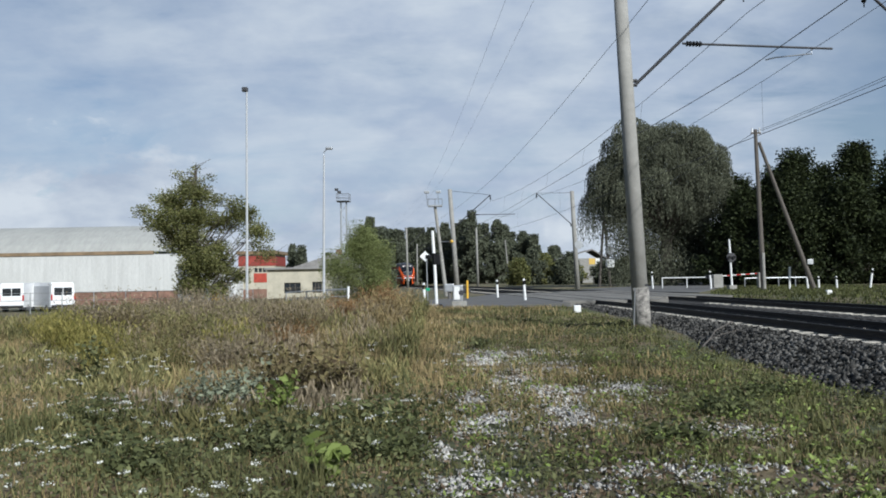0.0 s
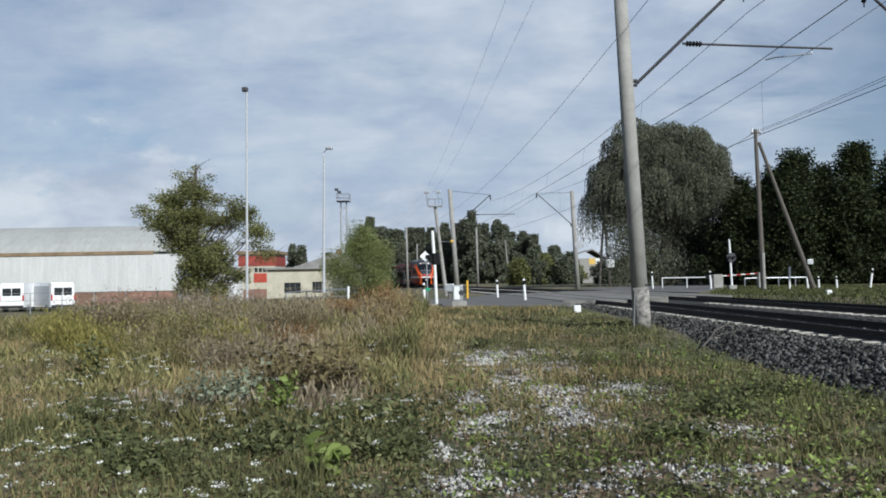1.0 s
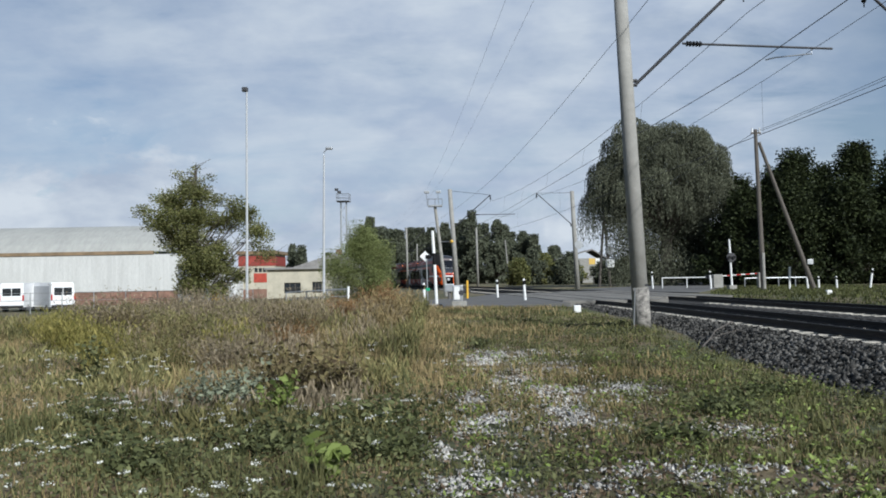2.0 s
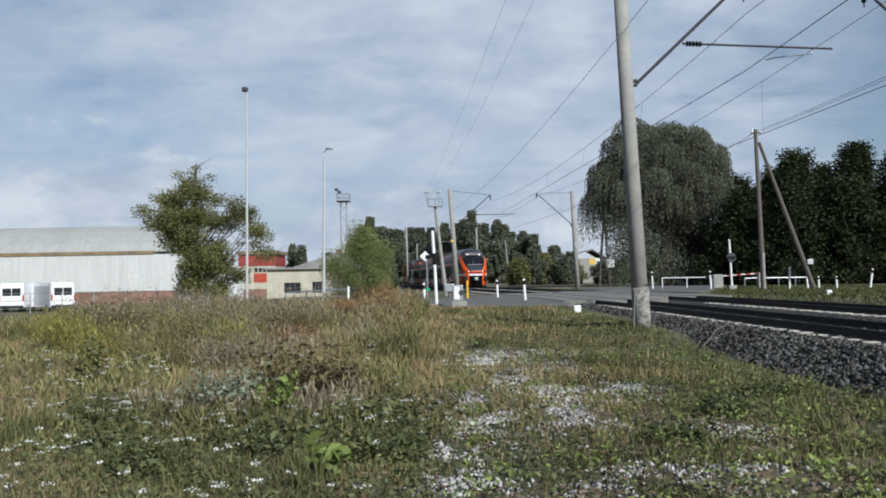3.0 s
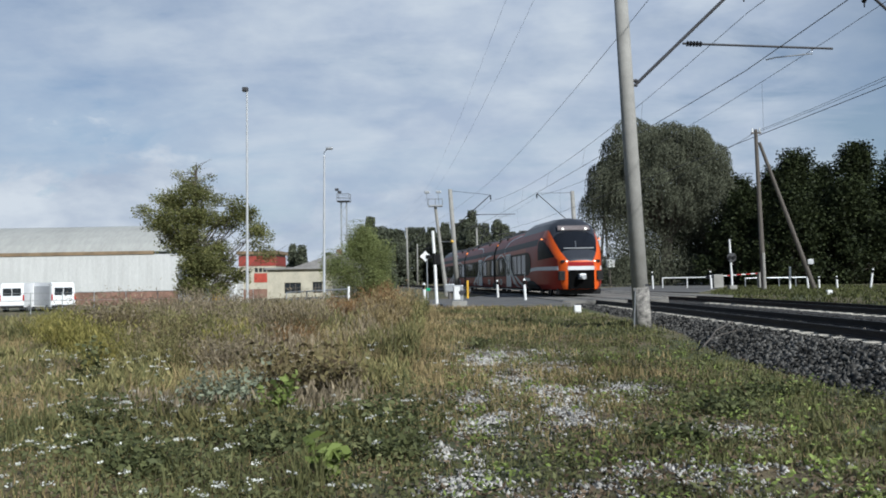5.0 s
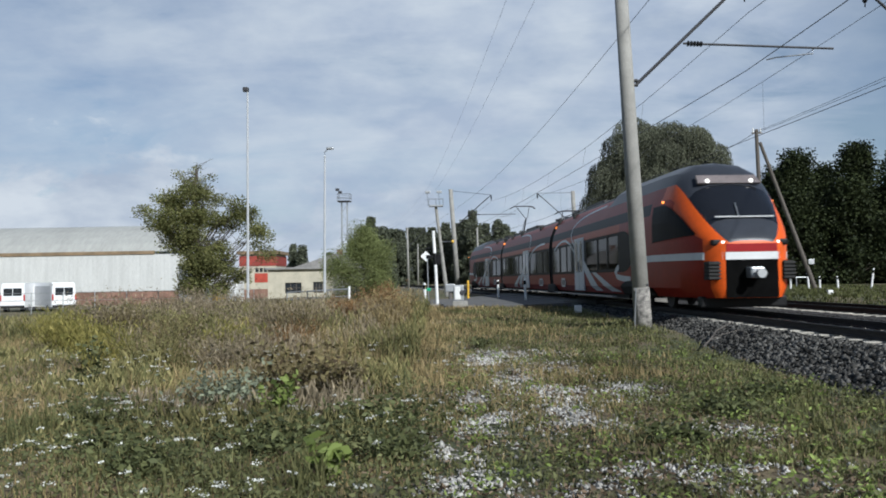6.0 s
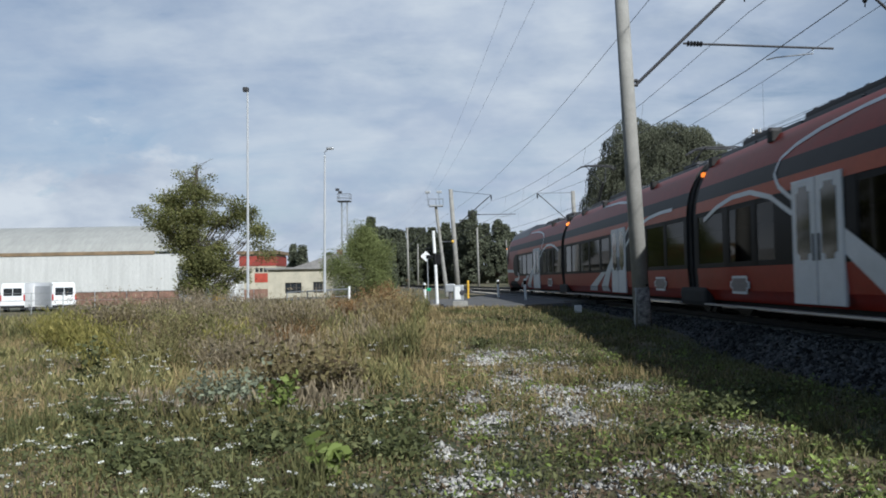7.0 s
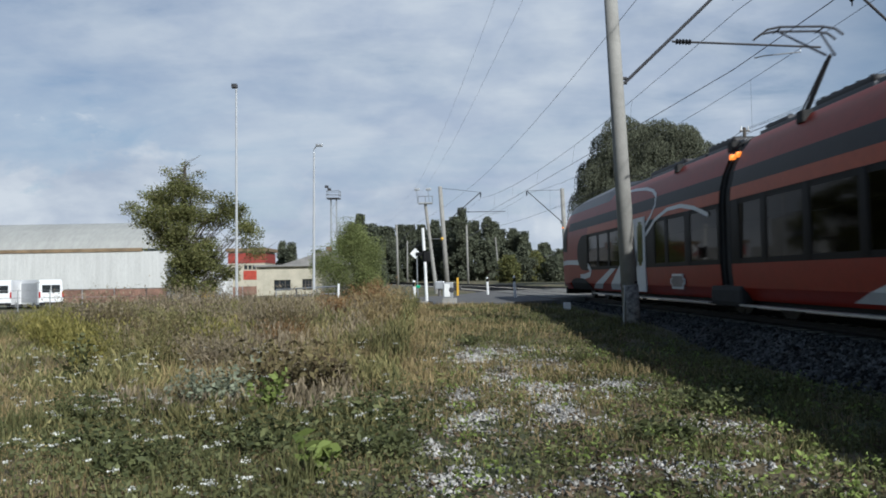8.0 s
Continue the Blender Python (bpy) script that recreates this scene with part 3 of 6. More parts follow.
def build_car(name, length, nose, windows, door_y, label):
    th = thing(name, Matrix(), label, "train car", "cars of the train")
    h = length / 2
    d_of = (lambda y: h - y) if nose else (lambda y: 20.0)
    cuts = {-h + 0.40, h if nose else h - 0.40}
    for a, b in windows:
        cuts |= {a, b}
    if nose:
        cuts |= {h - d for d in ND} | {h - 9.0, h - 9.6, h - 4.2, h - 5.5, h - 6.4, h - 7.0, h - 2.8, h - 3.7, h - 4.8}
    ys = sorted(cuts)
    bm = B()
    rings = []
    for y in ys:
        hs = section(d_of(y))
        ring = [bm.verts.new((x, y, z)) for x, z in hs] + [bm.verts.new((-x, y, z)) for x, z in reversed(hs[:-1])]
        rings.append(ring)
    mats = [T_SHADED_RED, T_DARK, T_SUNLIT_ORANGE, T_STRIPE, T_ROOF, T_NAVY, T_SCREEN, T_UNDER, T_RUST]
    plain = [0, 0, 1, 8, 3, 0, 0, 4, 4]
    for (ya, ra), (yb, rb) in zip(zip(ys, rings), zip(ys[1:], rings[1:])):
        d = d_of((ya + yb) / 2)
        win = any(a <= (ya + yb) / 2 <= b for a, b in windows)
        for i in range(18):
            st = i if i < 9 else 17 - i
            if st == 2 and win:
                continue
            if nose and 3.4 < d < 7.2 and st == 0:
                continue
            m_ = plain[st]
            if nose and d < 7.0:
                # towards the tip the tone turns to the sunlit orange of the same paint
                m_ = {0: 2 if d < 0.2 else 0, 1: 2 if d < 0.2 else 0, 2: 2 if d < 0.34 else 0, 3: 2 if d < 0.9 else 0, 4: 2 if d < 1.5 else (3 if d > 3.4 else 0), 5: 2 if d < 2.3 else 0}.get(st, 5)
                if st >= 6 and 0.36 < d < 1.1:
                    m_ = 6
                if st == 2 and d > 6.2:
                    m_ = 1
            if nose and st >= 6 and 7.0 <= d < 9.6:
                m_ = 5
            f = bm.faces.new((ra[i], ra[i + 1], rb[i + 1], rb[i]))
            f.material_index = m_
    fr = bm.faces.new(rings[-1])
    fr.material_index = 2 if nose else 7
    bk = bm.faces.new(rings[0][::-1])
    bk.material_index = 7
    bmesh.ops.recalc_face_normals(bm, faces=bm.faces)
    body = part("body", bm, mats, th, "car body, one paint toned shaded red and sunlit orange, dark window band", True)
    body.data.set_sharp_from_angle(angle=radians(28))
    # glass, posts between panes
    for a, b in windows:
        for sd in (1, -1):
            pane = B()
            x = 1.725 * sd
            box(pane, (min(x, x - 0.012 * sd), a, 1.25), (max(x, x - 0.012 * sd), b, 2.72))
            part("window_pane", pane, T_GLASS, body)
            fb = B()
            for q in (a, b):
                box(fb, (1.70 * sd - 0.03, q - 0.06, 1.25), (1.70 * sd + 0.03, q + 0.06, 2.72))
            for z0 in (1.25, 2.6):
                box(fb, (1.70 * sd - 0.028, a, z0), (1.70 * sd + 0.028, b, z0 + 0.12))
            box(fb, (1.70 * sd - 0.02, a, 2.16), (1.70 * sd + 0.02, b, 2.20))
            part("window_frame", fb, T_DARK, body)
    # floor and seats inside
    bm = B()
    box(bm, (-1.6, -h + 0.05, 0.95), (1.6, h - (3.4 if nose else 0.05), 1.05))
    part("floor_pan", bm, T_UNDER, th)
    bm = B()
    box(bm, (-1.6, -h + 0.05, 2.78), (1.6, h - (3.4 if nose else 0.05), 2.84))
    part("inner_ceiling", bm, T_SEAT, th)
    for a, b in windows:
        for k in range(2):
            y0 = a + (b - a) * (0.25 + 0.5 * k)
            for x0 in (-1.45, -0.95, 0.5, 1.0):
                sb = B()
                box(sb, (x0, y0 - 0.22, 1.05), (x0 + 0.44, y0 + 0.22, 1.45), bev=0.03)
                box(sb, (x0, y0 - 0.26, 1.45), (x0 + 0.44, y0 - 0.16, 2.15), bev=0.03)
                part("seat", sb, T_SEAT, th)
    # doors
    for sd in (1, -1):
        for a in (door_y - 0.98, door_y + 0.02):
            lf = B()
            box(lf, (min(1.70 * sd, 1.768 * sd), a, 0.48), (max(1.70 * sd, 1.768 * sd), a + 0.96, 2.86), bev=0.02)
            leaf = part("door_leaf", lf, T_WHITE, th, "white sliding door leaf")
            g = B()
            box(g, (min(1.76 * sd, 1.774 * sd), a + 0.2, 1.32), (max(1.76 * sd, 1.774 * sd), a + 0.76, 2.72))
            bmesh.ops.bevel(g, geom=[e for e in g.edges if abs(e.verts[0].co.x - e.verts[1].co.x) > 0.01], offset=0.12, segments=3, affect="EDGES")
            part("door_window", g, T_SCREEN, leaf)
            hb = B()
            box(hb, (min(1.765 * sd, 1.785 * sd), a + (0.84 if a < door_y - 0.5 else 0.06), 1.3), (max(1.765 * sd, 1.785 * sd), a + (0.9 if a < door_y - 0.5 else 0.12), 1.8))
            part("handle", hb, M["darksteel"], leaf)
        # white diagonals beside the door and curved lines above it
        lo = 1 if nose else -1
        q1, q2, q3 = ((2.5, 3.8), (2.5, 3.25), (5.2, 6.6)) if nose else ((2.0, 3.2), (1.9, 2.7), (4.2, 5.6))
        slab("stripe", [(door_y + lo * 1.0, 1.85), (door_y + lo * 1.0, 1.40), (door_y + lo * q1[0], 0.5), (door_y + lo * q1[1], 0.5)], th, d_of, sd)
        slab("stripe", [(door_y + lo * q2[1], 1.27), (door_y + lo * q2[0], 1.27), (door_y + lo * q3[0], 0.5), (door_y + lo * q3[1], 0.5)], th, d_of, sd)
        low = [(6.2, 2.50), (5.2, 2.76), (4.2, 2.90), (3.1, 2.90), (2.0, 2.68), (1.0, 2.25)] if nose else [(6.1, 3.02), (5.0, 3.02), (3.8, 2.95), (2.7, 2.78), (1.8, 2.52), (1.0, 2.15)]
        ribbon("swoosh", [(door_y - lo * q, z) for q, z in low], 0.11, th, d_of, sd, label="white curved line")
        kx = 1.0 if nose else 0.68
        high = [(-1.0, 2.55), (-1.3 - 0.3 * kx, 2.85), (-1.9 * kx, 3.15), (-1.75 * kx, 3.45), (-1.2 * kx, 3.65), (-0.3, 3.80), (1.2, 3.93), (3.8, 4.0)]
        ribbon("swoosh", [(door_y + lo * q, z) for q, z in high], 0.10, th, d_of, sd, label="white curved line")
        pp = B()
        yc = door_y - lo * (3.85 if nose else 4.9)
        box(pp, (min(1.735 * sd, 1.752 * sd), yc - 0.58, 0.62), (max(1.735 * sd, 1.752 * sd), yc + 0.58, 1.04))
        bmesh.ops.bevel(pp, geom=[e for e in pp.edges if abs(e.verts[0].co.x - e.verts[1].co.x) > 0.01], offset=0.13, segments=4, affect="EDGES")
        plate = part("side_plate", pp, T_WHITE, th, "white rounded plate with pale grey field")
        pi = B()
        box(pi, (min(1.75 * sd, 1.757 * sd), yc - 0.50, 0.68), (max(1.75 * sd, 1.757 * sd), yc + 0.50, 0.98))
        bmesh.ops.bevel(pi, geom=[e for e in pi.edges if abs(e.verts[0].co.x - e.verts[1].co.x) > 0.005], offset=0.10, segments=3, affect="EDGES")
        part("field", pi, T_ROOF, plate)
        st = B()
        box(st, (min(1.60 * sd, 1.80 * sd), -h * 0.9, 0.30), (max(1.60 * sd, 1.80 * sd), (h - 8.0) if nose else h * 0.9, 0.34))
        part("step_board", st, M["steel"], th, "light metal step strip")
        am = B()
        box(am, (min(1.35 * sd, 1.5 * sd), -h + 0.2, 3.74), (max(1.35 * sd, 1.5 * sd), -h + 0.275, 3.87), bev=0.02)
        part("side_lamp", am, T_AMBER, th, "amber marker lamp")
    # underframe, bogies
    bm = B()
    box(bm, (-1.35, -h + 0.3, 0.25), (1.35, h - (7.2 if nose else 0.3), 0.9))
    part("underframe", bm, T_UNDER, th)
    for by in ((h - 5.3 if nose else h - 0.2), -h + 0.2):
        bg = B()
        for x in (-1.0, 1.0):
            box(bg, (x - 0.12, by - 1.7, 0.42), (x + 0.12, by + 1.7, 0.72), bev=0.05)
        box(bg, (-1.0, by - 0.3, 0.45), (1.0, by + 0.3, 0.8))
        bogie = part("bogie", bg, T_UNDER, th, "dark bogie frame")
        for wy in (by - 1.25, by + 1.25):
            for x in (-0.76, 0.76):
                wb = B()
                rod(wb, (x - 0.06, wy, 0.44), (x + 0.06, wy, 0.44), 0.43, 0.43, 24)
                rod(wb, (x - 0.10, wy, 0.44), (x + 0.10, wy, 0.44), 0.12, 0.12, 12)
                part("wheel", wb, M["darksteel"], bogie)
    # roof equipment: edge strips, hatches, boxes
    for sd in (1, -1):
        y = -h + 0.5
        end = h - (10.0 if nose else 0.5)
        while y < end - 0.4:
            ln = min(2.3, end - y - 0.1)
            es = B()
            box(es, (sd * 0.98 - 0.05, y, 4.18), (sd * 0.98 + 0.05, y + ln, 4.30), bev=0.02)
            part("roof_edge_screen", es, T_NAVY, th, "dark grey roof edge screen")
            y += ln + 0.12
        for yb in ((-h + 0.55, -h + 4.4) if nose else (-2.1, 4.6, -6.2)):
            ht = B()
            box(ht, (min(1.12 * sd, 1.36 * sd), yb - 0.14, 3.98), (max(1.12 * sd, 1.36 * sd), yb + 0.14, 4.22), bev=0.02)
            part("roof_hatch", ht, T_UNDER, th, "small black roof hatch")
    for y0, y1, z1 in ((-h + 1.5, -h + 3.2, 4.52), (-h + 5.0, -h + 8.4, 4.50)) if nose else ((-3.0, 1.0, 4.54), (-6.6, -4.4, 4.50)):
        rb = B()
        box(rb, (-0.86, y0, 4.2), (0.86, y1, z1), bev=0.08)
        for k in range(5):
            yy = y0 + (y1 - y0) * (k + 0.5) / 5
            box(rb, (-0.80, yy - 0.05, z1 - 0.02), (0.80, yy + 0.05, z1 + 0.03))
        part("roof_box", rb, T_STRIPE, th, "dark ribbed roof equipment box")
    if nose:
        for sd in (1, -1):
            # cab side window
            cw = B()
            rows = []
            for d in (0.55, 0.7, 0.9, 1.1, 1.3, 1.5, 1.7, 1.9, 2.15, 2.4, 2.7, 2.95):
                zt = float(np.interp(d, [0.55, 1.0, 1.5, 2.0, 2.95], [2.28, 2.72, 3.08, 3.26, 3.26]))
                zb = float(np.interp(d, [0.55, 2.95], [2.22, 2.12]))
                rows.append([cw.verts.new((sd * (side_x(d, z) + 0.022), h - d, z)) for z in [zb + (zt - zb) * k / 6 for k in range(7)]])
            for a, b in zip(rows, rows[1:]):
                for k in range(6):
                    cw.faces.new((a[k], a[k + 1], b[k + 1], b[k]))
            part("cab_window", cw, T_DARK, th, "dark cab side window")
            # rounded dark front end of the window band
            be = B()
            rows = []
            for d in (7.05, 6.7, 6.4, 6.1, 5.8, 5.55, 5.35, 5.22, 5.15):
                q = math.sqrt(max(0.0, 1 - max(0.0, (6.5 - d) / 1.36) ** 2.2))
                rows.append([be.verts.new((sd * (side_x(d, z) + 0.018), h - d, z)) for z in [1.98 + 0.74 * q * k for k in (-1, -0.5, 0, 0.5, 1)]])
            for a, b in zip(rows, rows[1:]):
                for k in range(4):
                    be.faces.new((a[k], a[k + 1], b[k + 1], b[k]))
            part("band_end", be, T_DARK, th, "dark rounded window band end")
            # arch over the leading bogie: a dark sheet painted for the opening's shade
            wa = B()
            rows = []
            for k in range(15):
                d = 3.35 + 3.9 * k / 14
                zt = 0.44 + 0.48 * math.sqrt(max(0.0, 1 - abs((d - 5.3) / 1.95) ** 3.0))
                rows.append([wa.verts.new((sd * (side_x(d, z) + 0.022), h - d, z)) for z in [0.43 + (zt - 0.43) * j / 5 for j in range(6)]])
            for a, b in zip(rows, rows[1:]):
                for k in range(5):
                    wa.faces.new((a[k], a[k + 1], b[k + 1], b[k]))
            part("wheel_arch_shade", wa, T_UNDER, th, "dark sheet for the shaded wheel arch opening over the bogie")
            # white waist band with its hook
            ribbon("waist_band", [(h - 0.02, 1.60), (h - 3.0, 1.63), (h - 5.0, 1.60), (h - 6.2, 1.52), (h - 7.2, 1.40), (h - 7.62, 1.22), (h - 7.3, 1.06), (h - 6.4, 0.99), (h - 5.6, 0.97)], 0.21, th, d_of, sd, label="white waist band with hooked end")
            mi = B()
            box(mi, (min(1.66 * sd, 1.745 * sd), h - 1.93, 3.29), (max(1.66 * sd, 1.745 * sd), h - 1.87, 3.36), bev=0.015)
            part("marker_lamp", mi, T_AMBER, th, "amber lamp beside the cab")
            # head lamps low and high
            hl = B()
            ball(hl, (sd * 0.78, h - 0.05, 1.97), 0.052, (1, 0.6, 1), 10)
            part("headlight", hl, T_LAMP, th, "lit round headlight")
            hb = B()
            box(hb, (sd * 0.90 - 0.2, h - 0.34, 1.89), (sd * 0.90 + 0.17, h - 0.07, 2.06), bev=0.05)
            part("lamp_housing", hb, M["black"], th)
            hl = B()
            ball(hl, (sd * 0.66, h - 1.10, 3.86), 0.068, (1, 0.6, 1), 10)
            part("headlight", hl, T_LAMP, th, "lit upper headlight")
            bu = B()
            for k in range(5):
                box(bu, (sd * 1.06 - 0.17, h - 0.3, 0.95 + k * 0.10), (sd * 1.06 + 0.17, h + 0.02, 1.02 + k * 0.10), bev=0.015)
            box(bu, (sd * 1.06 - 0.14, h - 0.35, 0.93), (sd * 1.06 + 0.14, h - 0.03, 1.45))
            part("crash_buffer", bu, T_UNDER, th, "ribbed grey crash buffer")
        wb = B()
        box(wb, (-0.745, h - 0.02, 1.49), (0.745, h + 0.016, 1.70))
        part("front_band", wb, T_WHITE, th, "white band across the nose")
        rb = B()
        box(rb, (-0.72, h - 0.02, 1.715), (0.72, h + 0.014, 1.93))
        part("front_panel", rb, T_SIGNAL_RED, th, "deep red strip")
        # flat panel on the nose, its black painted for the shade of a deep recess
        kb = B()
        box(kb, (-0.735, h - 0.02, 0.43), (0.735, h + 0.012, 1.50))
        part("coupler_recess_shade", kb, T_RECESS_SHADE, th)
        cp = B()
        box(cp, (-0.2, h, 0.97), (0.2, h + 0.3, 1.28), bev=0.05)
        rod(cp, (0.0, h + 0.4, 1.1), (0.0, h + 0.5, 1.1), 0.13, 0.13, 12)
        part("coupler", cp, M["steel"], th, "grey automatic coupler")
        pl = B()
        box(pl, (-1.25, h - 0.7, 0.14), (1.25, h - 0.45, 0.46), bev=0.05)
        part("rail_guard", pl, M["black"], th)
        # panel round the upper head lamps, destination box, wiper
        up = B()
        for sgn in (1,):
            a, b = Vector((0, h - 1.10, 3.78)), Vector((0, h - 1.34, 4.05))
            n = Vector((0, 0.3, 0.22)).normalized() * 0.03
            vs = [up.verts.new(q) for q in (a + n + Vector((-0.95, 0, 0)), a + n + Vector((0.95, 0, 0)), b + n + Vector((0.9, 0, 0)), b + n + Vector((-0.9, 0, 0)))]
            f = up.faces.new(vs)
            ext = bmesh.ops.extrude_face_region(up, geom=[f])
            for v in ext["geom"]:
                if isinstance(v, bmesh.types.BMVert):
                    v.co -= n * 2.5
            bmesh.ops.recalc_face_normals(up, faces=up.faces)
        part("lamp_panel", up, T_ROOF, th, "light grey lamp panel over the windscreen")
        wp = B()
        tube(wp, [(0.15, h - 0.36, 2.76), (0.1, h - 0.62, 3.14)], 0.02)
        tube(wp, [(-0.85, h - 0.33, 2.72), (0.85, h - 0.33, 2.72)], 0.03)
        part("wiper", wp, M["steel"], th)
        # the nose runs out further than its sections: drawn forward towards the tip
        for ob in th.children_recursive:
            for v in ob.data.vertices:
                if v.co.y > h - 1.6:
                    v.co.y += 0.28 * (v.co.y - (h - 1.6))
    return th


def build_train():
    w_end = [(1.95, 3.45), (0.3, 1.75), (-1.95, 0.1), (-6.2, -5.2), (-7.85, -6.4), (-10.1, -8.2)]
    front = build_car("train_car", 21.2, True, w_end, -3.35, "orange-red railcar with dark windows and driver's cab")
    w_mid = [(3.1, 5.0), (5.15, 6.95), (7.1, 8.75), (-1.15, 0.2), (-3.2, -1.4), (-5.15, -3.4), (-7.05, -5.35), (-8.5, -7.25)]
    mid = build_car("train_car", 18.7, False, w_mid, 1.62, "orange-red middle railcar with pantograph on its roof")
    # bellows at both ends of the middle car
    for y0, y1 in ((8.95, 9.75), (-9.75, -8.95)):
        for k in range(4):
            bm = B()
            yk = y0 + (y1 - y0) * k / 4
            s = 0.96 - 0.03 * (k % 2)
            vs0 = [(x * s, z) for x, z in HALF[:8]]
            ring = vs0 + [(-x, z) for x, z in reversed(vs0)]
            a = [bm.verts.new((x, yk, z)) for x, z in ring]
            b = [bm.verts.new((x, yk + 0.19, z)) for x, z in ring]
            for i in range(len(ring)):
                bm.faces.new((a[i], a[(i + 1) % len(ring)], b[(i + 1) % len(ring)], b[i]))
            bm.faces.new(a[::-1]), bm.faces.new(b)
            part("bellows", bm, T_UNDER, mid, "black folded gangway bellows")
        ym = (y0 + y1) / 2
        for x in (-1.0, 1.0):
            cv = B()
            box(cv, (min(x * 1.45, x * 1.765), ym - 1.0, 0.26), (max(x * 1.45, x * 1.765), ym + 1.0, 0.76), bev=0.12)
            part("bogie_cover", cv, T_UNDER, mid, "black cover over the shared bogie")
    # raised pantograph
    def panto(y, up):
        bm = B()
        box(bm, (-0.7, y - 0.6, 4.45), (0.7, y + 0.6, 4.52))
        for x in (-0.6, 0.6):
            for yy in (-0.5, 0.5):
                rod(bm, (x, y + yy, 4.35), (x, y + yy, 4.56), 0.06, 0.06, 8)
        pb = part("pantograph", bm, M["darksteel"], mid, "raised pantograph" if up else "folded pantograph")
        k = Vector((0, y + 1.15, 5.7)) if up else Vector((0, y - 1.5, 4.75))
        hd = Vector((0, y - 0.3, 6.68)) if up else Vector((0, y + 0.6, 4.9))
        bm = B()
        rod(bm, (0, y - 0.2 if up else y + 0.5, 4.55), k, 0.06, 0.045, 8)
        rod(bm, (0.25, y + 0.15, 4.55), k + Vector((0.05, -0.1, -0.1)), 0.02, 0.02, 6)
        for x in (-0.25, 0.25):
            rod(bm, k + Vector((x * 0.4, 0, 0)), hd + Vector((x * 2, 0, 0)), 0.028, 0.022, 6)
        part("arm", bm, M["darksteel"], pb)
        bm = B()
        for dy in (-0.18, 0.18):
            tube(bm, [hd + Vector((x, dy, z)) for x, z in ((-0.98, -0.16), (-0.8, -0.02), (-0.5, 0.04), (0.5, 0.04), (0.8, -0.02), (0.98, -0.16))], 0.028, 6)
        for x in (-0.5, 0.5):
            tube(bm, [hd + Vector((x, -0.18, 0)), hd + Vector((x, 0.18, 0))], 0.02)
        part("contact_head", bm, M["darksteel"], pb)
    panto(-8.7, True)
    panto(6.5, False)
    tail = copy_thing(front, Matrix())
    tagged(tail, "orange-red rear railcar with driver's cab at its end")
    return front, mid, tail


FRONT, MID, TAIL = build_train()


def car_pose(t, behind, turned):
    """Pose of a car whose middle runs so many metres behind the train's tip, its bogies on the line."""
    tip = 153.96 - 21.9 * t
    a, b = line(tip + behind - 7.0, 0, RAIL_Z)[0], line(tip + behind + 7.0, 0, RAIL_Z)[0]
    d = (a - b) if not turned else (b - a)
    return Matrix.Translation((a + b) / 2) @ Matrix.Rotation(math.atan2(-d.x, d.y), 4, "Z")


# ---------- trees ----------
def leaf_quads(pts, size, rng, droop=0.0, aspect=0.6):
    """Vertices and faces of one small leaf clump at each point."""
    n = len(pts)
    sz = size * rng.uniform(0.6, 1.4, (n, 1))
    u = rng.normal(size=(n, 3))
    u[:, 2] *= 0.6
    u /= np.linalg.norm(u, axis=1, keepdims=True)
    if droop:
        u = u * (1 - droop) + np.array([0, 0, -1.0]) * droop
        u /= np.linalg.norm(u, axis=1, keepdims=True)
    w = np.cross(u, rng.normal(size=(n, 3)))
    w /= np.linalg.norm(w, axis=1, keepdims=True)
    a, b = u * sz * 0.5, w * sz * 0.5 * aspect
    v = np.stack([pts - a, pts - a * 0.1 + b, pts + a, pts + a * 0.1 - b], 1).reshape(-1, 3)
    f = np.arange(n * 4).reshape(n, 4)
    return v, f


def fast_mesh(name, v, f, material, parent=None):
    me = bpy.data.meshes.new(name)
    n, k = f.shape
    me.vertices.add(len(v))
    me.vertices.foreach_set("co", np.ascontiguousarray(v, dtype=np.float32).ravel())
    me.loops.add(n * k)
    me.loops.foreach_set("vertex_index", np.ascontiguousarray(f, dtype=np.int32).ravel())
    me.polygons.add(n)
    me.polygons.foreach_set("loop_start", np.arange(0, n * k, k, dtype=np.int32))
    me.update(calc_edges=True)
    me.validate()
    me.materials.append(material)
    ob = new(name, me)
    if parent:
        ob.parent = parent
    return ob


L_TREE = leaf_mat("broad_leaves", (0.08, 0.092, 0.032), (0.235, 0.23, 0.09))
L_WILLOW = leaf_mat("willow_leaves", (0.058, 0.063, 0.042), (0.140, 0.146, 0.100), 0.9, 0.10)
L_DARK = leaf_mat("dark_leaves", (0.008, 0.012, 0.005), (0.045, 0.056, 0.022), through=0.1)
L_FOREST = leaf_mat("forest_leaves", (0.07, 0.08, 0.055), (0.14, 0.15, 0.10), 0.8, 0.15)
L_BUSH = leaf_mat("bush_leaves", (0.12, 0.145, 0.05), (0.26, 0.285, 0.115))


